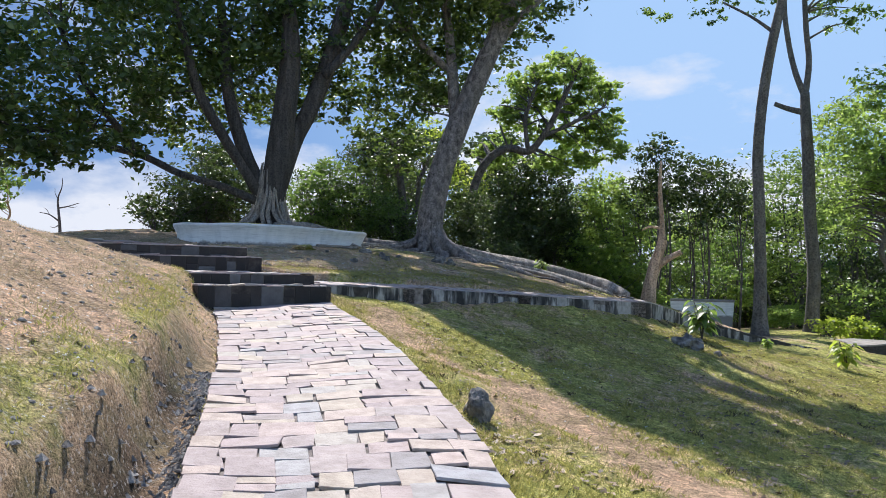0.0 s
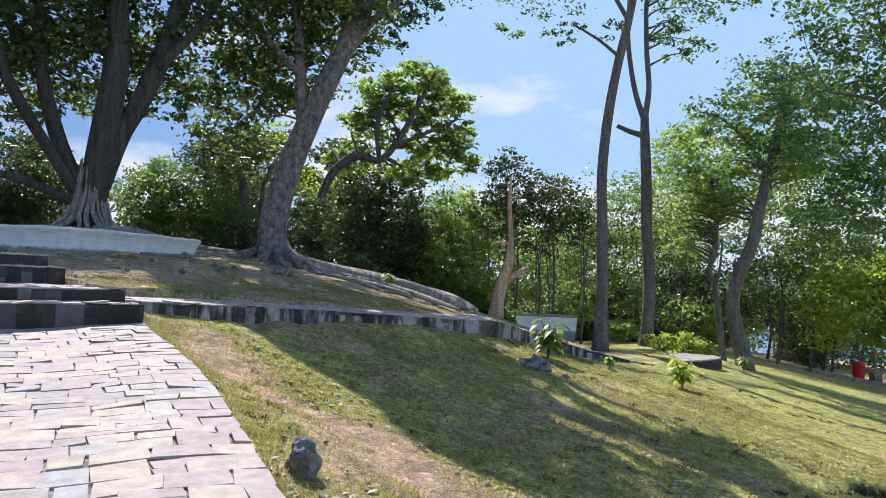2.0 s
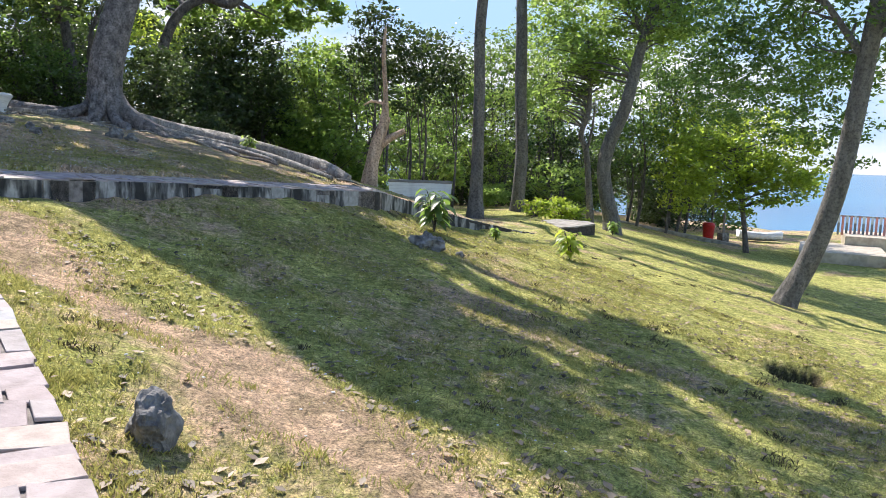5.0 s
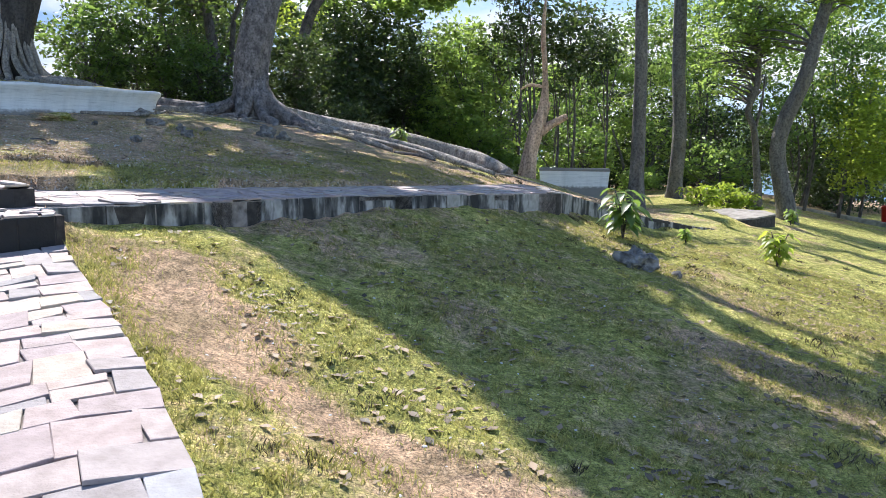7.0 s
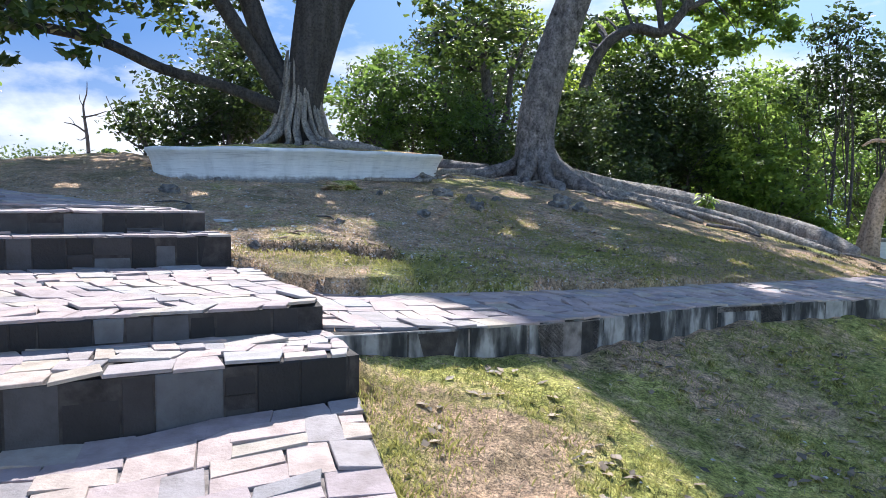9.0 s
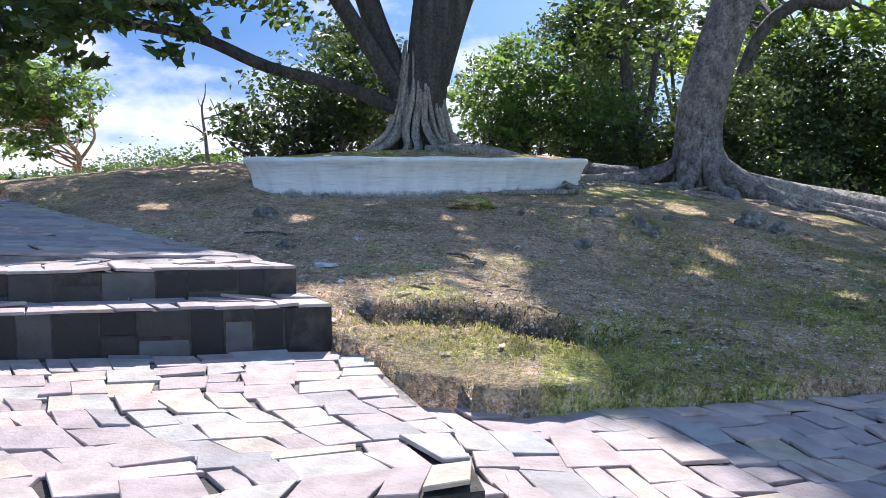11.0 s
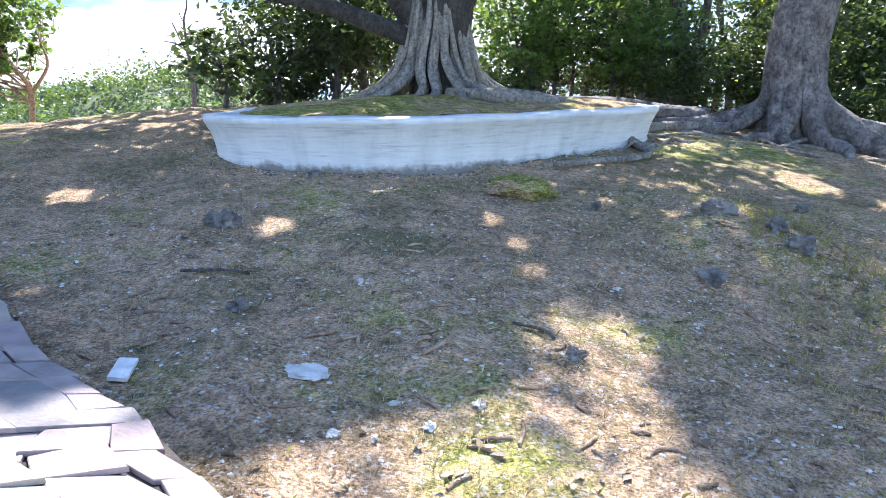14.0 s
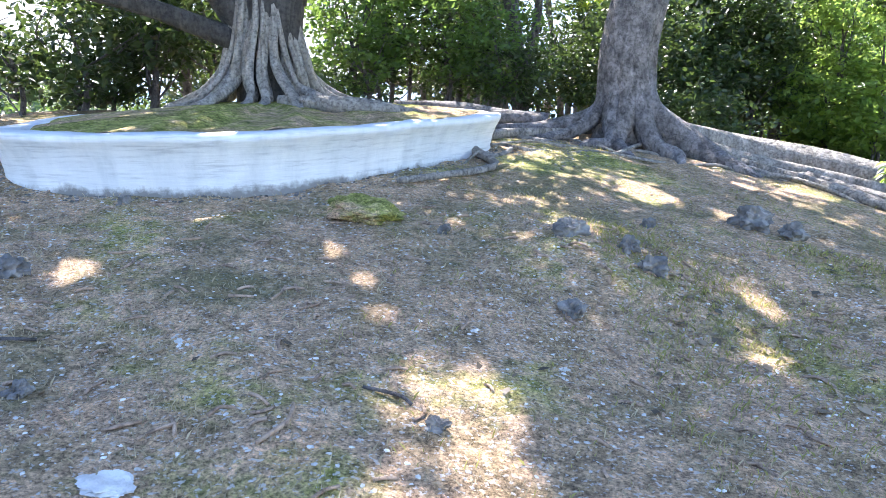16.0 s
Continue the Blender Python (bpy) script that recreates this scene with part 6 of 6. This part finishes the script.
def boat(x, y):
    v, f = [], []
    n = 12
    for i in range(n + 1):
        s = i / n * 2 - 1
        wd = 0.5 * (1 - 0.75 * max(0, s) ** 2 - 0.15 * max(0, -s) ** 2)
        for a, zz in ((-1, 0.42), (-0.75, 0.05), (0, -0.02), (0.75, 0.05), (1, 0.42), (0.85, 0.4), (0, 0.12), (-0.85, 0.4)):
            v.append((s * 1.15, a * wd, zz + 0.1 * s * s))
    for i in range(n):
        for j in range(8):
            k = (j + 1) % 8
            f.append((i * 8 + j, i * 8 + 8 + j, i * 8 + 8 + k, i * 8 + k))
    f += [tuple(range(8)), tuple(n * 8 + j for j in range(7, -1, -1))]
    ob = link_mesh("rowing_boat", v, f, WHITE, smooth=True)
    ob.location, ob.rotation_euler = (x, y, gz(x, y) + 0.03), (0, 0, -0.5)
    tagged(ob, "small white boat lying on the grass", "boat")


boat(31.2, 34.2)


def terrace_by_sea():
    for i, (x, y, sx, sy, h) in enumerate([(29.5, 27.6, 5.0, 3.4, 0.5), (30.0, 24.5, 5.0, 1.4, 0.35), (33.5, 29.0, 4.0, 3.0, 0.9)]):
        b = block("platform", (sx, sy, h + 0.6), CREAM, None, (x, y, gz(x, y) + h / 2 - 0.3), 0.75)
        tagged(b, "cream painted concrete platform near the shore", "platform", kind="structure")
    root = new("fence")
    root.location, root.rotation_euler = (33.0, 29.3, gz(33.0, 29.3) + 0.85), (0, 0, -0.85)
    tagged(root, "white and pink slatted fence by the sea", "fence")
    for k in range(14):
        block("slat", (0.11, 0.05, 0.95), PINK if k % 2 else WHITE, root, (-1.2 + k * 0.18, 0, 0.45), 0, 0.008)
    block("rail", (2.6, 0.06, 0.08), WHITE, root, (0, 0.05, 0.9), 0, 0.01)


terrace_by_sea()


def hut():
    root = new("hut")
    x, y = 38, 52
    root.location = (x, y, gz(x, y))
    tagged(root, "distant hut with a pale sheet roof", "hut")
    block("wall", (4, 3, 3.4), CREAM, root, (0, 0, 1.6), 0.4)
    r = block("roof", (5, 4, 0.12), ROOF, root, (0, 0, 3.4), 0.4)
    r.rotation_euler = (0.15, 0, 0.4)


hut()


# ---- grass, fallen leaves and pebbles ----
def paved(x, y):
    p = (y < 10.2) & (x > xl(y) + 0.02) & (x < xr(y) - 0.02)
    wy = np.interp(x, [a for a, b in WALL_LINE], [b for a, b in WALL_LINE])
    p |= inside(x, y, STEP_AREA) | inside(x, y, WALK_AREA)
    return p | ((np.abs(y - wy - 0.1) < 0.2) & (x > -1.8) & (x < 10))


def scatter(n, x0, x1, y0, y1, want):
    x, y = rng.uniform(x0, x1, n), rng.uniform(y0, y1, n)
    k = (rng.uniform(0, 1, n) < want(x, y)) & ~paved(x, y)
    ring = inside(x, y, PLANTER)
    k &= ~ring & (shade_in_hollows(x, y) < 0.12)
    return x[k], y[k], ground_z(x[k], y[k])


def blades(name, label, x, y, z, h, mat):
    n = len(x)
    a = rng.uniform(0, 6.283, n)
    d = np.stack([np.cos(a), np.sin(a), np.zeros(n)], 1)
    s = np.stack([-np.sin(a), np.cos(a), np.zeros(n)], 1)
    b = np.stack([x, y, z - 0.005], 1)
    hh = (h * rng.uniform(0.5, 1.4, n))[:, None]
    w = 0.0012 + 0.025 * hh
    tip = b + np.array([0, 0, 1]) * hh + d * hh * rng.uniform(0.1, 0.9, n)[:, None]
    mid = b + np.array([0, 0, 0.6]) * hh + d * hh * 0.2
    q = np.stack([b - s * w, b + s * w, mid + s * w * 0.7, tip], 1)
    tagged(quad_cloud(name, q, mat), label, "grass", kind="stuff")


def patchy(x, y, k=1.0):
    return np.clip(0.5 + 0.35 * wave(x, y, 1.7 * k, 0.7) + 0.25 * wave(x, y, 4.1 * k, 1.9), 0, 1)


wet = lambda x, y: np.clip(1.15 - 2.2 * np.maximum(dryness(x, y), 0), 0.03, 1) * patchy(x, y)
x, y, z = scatter(430000, -1.5, 9, 2.5, 17, wet)
blades("grass", "short green lawn grass", x, y, z, 0.032, GRASS)
edge = lambda x, y: np.exp(-np.maximum(0, x - xr(y)) ** 2 / 0.05) * (x > xr(y)) * (y < 10.3) + 0.9 * np.exp(-(np.maximum(0, xl(y) - x) - 0.5) ** 2 / 0.1) * (x < xl(y)) * (y < 10.5) * patchy(x, y, 1.3)
x, y, z = scatter(160000, -3.6, 1.5, 2.0, 10.6, edge)
blades("grass", "longer green grass along the walk's edges", x, y, z, 0.03, GRASS)
tuft = lambda x, y: np.exp(-((x + 1.9) ** 2 / 0.9 + (y - 12.4) ** 2 / 0.15)) * (y > 11.6)
x, y, z = scatter(26000, -3.6, 0.5, 11.5, 13.5, tuft)
blades("grass", "green grass tuft on a small bank", x, y, z, 0.032, GRASS)
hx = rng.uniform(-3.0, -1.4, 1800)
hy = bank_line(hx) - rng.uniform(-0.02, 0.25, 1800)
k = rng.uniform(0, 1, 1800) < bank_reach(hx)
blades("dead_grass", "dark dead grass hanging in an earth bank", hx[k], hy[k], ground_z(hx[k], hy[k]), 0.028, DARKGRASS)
x, y, z = scatter(170000, -8, -1.2, 2.0, 18, lambda x, y: 0.55 * patchy(x, y, 1.4))
blades("dry_grass", "thin dry grass over bare soil", x, y, z, 0.03, STRAW)
x, y, z = scatter(36000, -3, 6, 12, 21, lambda x, y: 0.5 * patchy(x, y, 1.2))
blades("grass", "sparse shaded grass on the mound", x, y, z, 0.03, GRASS)
x, y, z = scatter(22000, -1, 6, 5, 12, lambda x, y: 0.6 * patchy(x, y, 2.0))
blades("dry_grass", "dry stalks among the lawn grass", x, y, z, 0.03, STRAW)



def tufts(name, label, n, x0, x1, y0, y1, want, spread, per, h, mat):
    """Clumps of longer blades."""
    x, y, _ = scatter(n, x0, x1, y0, y1, want)
    k = rng.uniform(0.4, 1.3, len(x))
    x = np.repeat(x, per) + rng.normal(size=len(x) * per) * np.repeat(k, per) * spread
    y = np.repeat(y, per) + rng.normal(size=len(y) * per) * np.repeat(k, per) * spread
    ok = ~paved(x, y)
    blades(name, label, x[ok], y[ok], ground_z(x[ok], y[ok]), h, mat)


beside = lambda x, y: np.exp(-np.maximum(0, x - xr(y) - 0.1) / 0.7) * (x > xr(y)) * (dryness(x, y) < 0.3)
tufts("weeds", "thick green weed tufts beside the walk", 900, -1.2, 2.6, 3.0, 10.2, beside, 0.06, 60, 0.034, GRASS)
tufts("weeds", "scattered green tufts on the lawn slope", 700, 0.5, 9.0, 4.5, 15.5, lambda x, y: 0.6 * patchy(x, y, 0.8), 0.05, 40, 0.04, GRASS)
tufts("dead_grass", "brown withered tufts on the sunny slope", 420, 2.8, 11.0, 6.0, 19.0, lambda x, y: 0.15 + 0.75 * np.exp(-((x - 4.9 - 0.25 * (14 - y)) ** 2) / 0.5), 0.07, 50, 0.045, DARKGRASS)
tufts("dead_grass", "withered dark tufts beside the walk", 130, -0.8, 2.4, 3.5, 10.0, beside, 0.05, 45, 0.035, DARKGRASS)


def litter(n, x0, x1, y0, y1, want, size):
    x, y, z = scatter(n, x0, x1, y0, y1, want)
    c = np.stack([x, y, z + 0.012], 1)
    q = leaf_quads(c, size, up=0.9)
    q[:, :, 2] = np.maximum(c[:, None, 2] + (q[:, :, 2] - c[:, None, 2]) * 0.5, c[:, None, 2] - 0.008)
    return q


q = np.concatenate([litter(15000, -1.2, 9, 4.5, 17, lambda x, y: np.clip(patchy(x, y), 0.2, 1) * (dryness(x, y) < 0.22), 0.075), litter(900, -7, 3, 12, 19, lambda x, y: 0.6 + 0 * x, 0.06), litter(130, -3.2, -0.8, 12.0, 13.2, lambda x, y: 1 + 0 * x, 0.05), litter(2600, 6, 22, 6, 26, lambda x, y: 0.7 + 0 * x, 0.1), litter(250, -4, -1.4, 3, 9, lambda x, y: 0.7 + 0 * x, 0.05)])
tagged(quad_cloud("fallen_leaves", q, LITTER), "brown fallen leaves strewn over the grass", "leaves", kind="stuff")


def planter_foot(x, y):
    best = np.full(np.shape(x), 9.0)
    for (ax, ay), (bx2, by2) in zip(PLANTER, PLANTER[1:] + PLANTER[:1]):
        dx, dy = bx2 - ax, by2 - ay
        k = np.clip(((x - ax) * dx + (y - ay) * dy) / (dx * dx + dy * dy), 0, 1)
        best = np.minimum(best, np.hypot(x - ax - k * dx, y - ay - k * dy))
    return np.exp(-(best / 0.16) ** 2)


def pebbles(n, spots, size, mat, label, want=lambda x, y: 1 + 0 * x):
    v, f = [], []
    base = [(1, 0, 0), (0, 1, 0), (-1, 0, 0), (0, -1, 0), (0, 0, 1), (0.6, 0.6, 0.6), (-0.6, 0.5, 0.65), (-0.5, -0.6, 0.6), (0.6, -0.6, 0.55)]
    fc = [(0, 1, 5), (1, 2, 6), (2, 3, 7), (3, 0, 8), (5, 1, 6), (6, 2, 7), (7, 3, 8), (8, 0, 5), (5, 6, 4), (6, 7, 4), (7, 8, 4), (8, 5, 4)]
    for x0, x1, y0, y1, share in spots:
        x, y, z = scatter(int(n * share), x0, x1, y0, y1, want)
        for a, b, c in zip(x, y, z):
            s, th = size * rng.uniform(0.4, 1.5), rng.uniform(0, 6.28)
            o = len(v)
            v += [(a + s * (p[0] * math.cos(th) - p[1] * 0.7 * math.sin(th)), b + s * (p[0] * math.sin(th) + p[1] * 0.7 * math.cos(th)), c - 0.004 + s * 0.6 * p[2]) for p in base]
            f += [tuple(i + o for i in t) for t in fc]
    tagged(link_mesh("pebbles", v, f, mat, smooth=False), label, "pebbles", kind="stuff")


pebbles(5200, [(-6, 0.5, 12.4, 17, 0.72), (-4.5, -1.4, 3, 9, 0.2), (-0.5, 3, 6, 11, 0.08)], 0.011, WHITEROCK, "small pale pebbles scattered on bare soil")
gy = rng.uniform(2.4, 6.0, 700)
gx = xl(gy) - np.abs(rng.normal(size=700)) * 0.13 - 0.01
pv, pf = [], []
for a, b2 in zip(gx, gy):
    s, th, z0 = rng.uniform(0.012, 0.035), rng.uniform(0, 6.28), gz(a, b2)
    o = len(pv)
    for k in range(5):
        pv.append((a + s * math.cos(th + k * 1.257) * (1.2 if k % 2 else 0.8), b2 + s * math.sin(th + k * 1.257), z0 - 0.005))
    pv += [(a + s * 0.2, b2, z0 + s * rng.uniform(0.5, 0.9)), (a - s * 0.4, b2 + s * 0.2, z0 + s * 0.5)]
    pf += [(o, o + 1, o + 5), (o + 1, o + 2, o + 5), (o + 2, o + 3, o + 6, o + 5), (o + 3, o + 4, o + 6), (o + 4, o, o + 5, o + 6)]
tagged(link_mesh("rubble", pv, pf, ROCK, smooth=False), "broken pale stone rubble in a ditch", "rubble", kind="stuff")
pebbles(420, [(-4.6, -1.7, 2.5, 9.5, 1.0)], 0.026, ROCK, "small brown stones on the dry bank")
pebbles(500, [(-1.75, -1.2, 2.6, 5.6, 0.6), (-2.4, -1.0, 19, 21, 0.4)], 0.02, ROCK, "grey rubble along the walk's broken edge")

pebbles(7000, [(-6.3, -1.8, 16.5, 19.8, 1.0)], 0.018, ROCK, "dark rubble and crumbled mortar at the planter's foot", planter_foot)
pebbles(2600, [(-6.3, -1.8, 16.5, 19.8, 1.0)], 0.012, WHITEROCK, "pale paint flakes and chips at the planter's foot", planter_foot)


def twigs(n, x0, x1, y0, y1):
    """Thin dry stalks and twigs lying about."""
    v, f = [], []
    x, y, z = scatter(n, x0, x1, y0, y1, lambda x, y: 0.3 + 0.7 * patchy(x, y, 0.9))
    for i, (a, b, c) in enumerate(zip(x, y, z)):
        th, l, r = rng.uniform(0, 6.28), rng.uniform(0.04, 0.16), rng.uniform(0.0015, 0.004)
        d, bend = np.array([math.cos(th), math.sin(th)]), rng.normal() * 0.15 * l
        e, m = (a + d[0] * l, b + d[1] * l), (a + d[0] * l * 0.5 - d[1] * bend, b + d[1] * l * 0.5 + d[0] * bend)
        tv, tf, _ = tube([(a, b, c + r, r), (*m, gz(*m) + r + 0.006, r), (*e, gz(*e) + r, r * 0.5)], 4, 0.0, i)
        o = len(v)
        v += tv
        f += [tuple(j + o for j in t) for t in tf]
    tagged(link_mesh("twigs", v, f, BARK_PALE), "thin dry twigs and stalks on the trodden soil", "twigs", kind="stuff")


twigs(520, -6.0, 0.5, 12.4, 17.0)
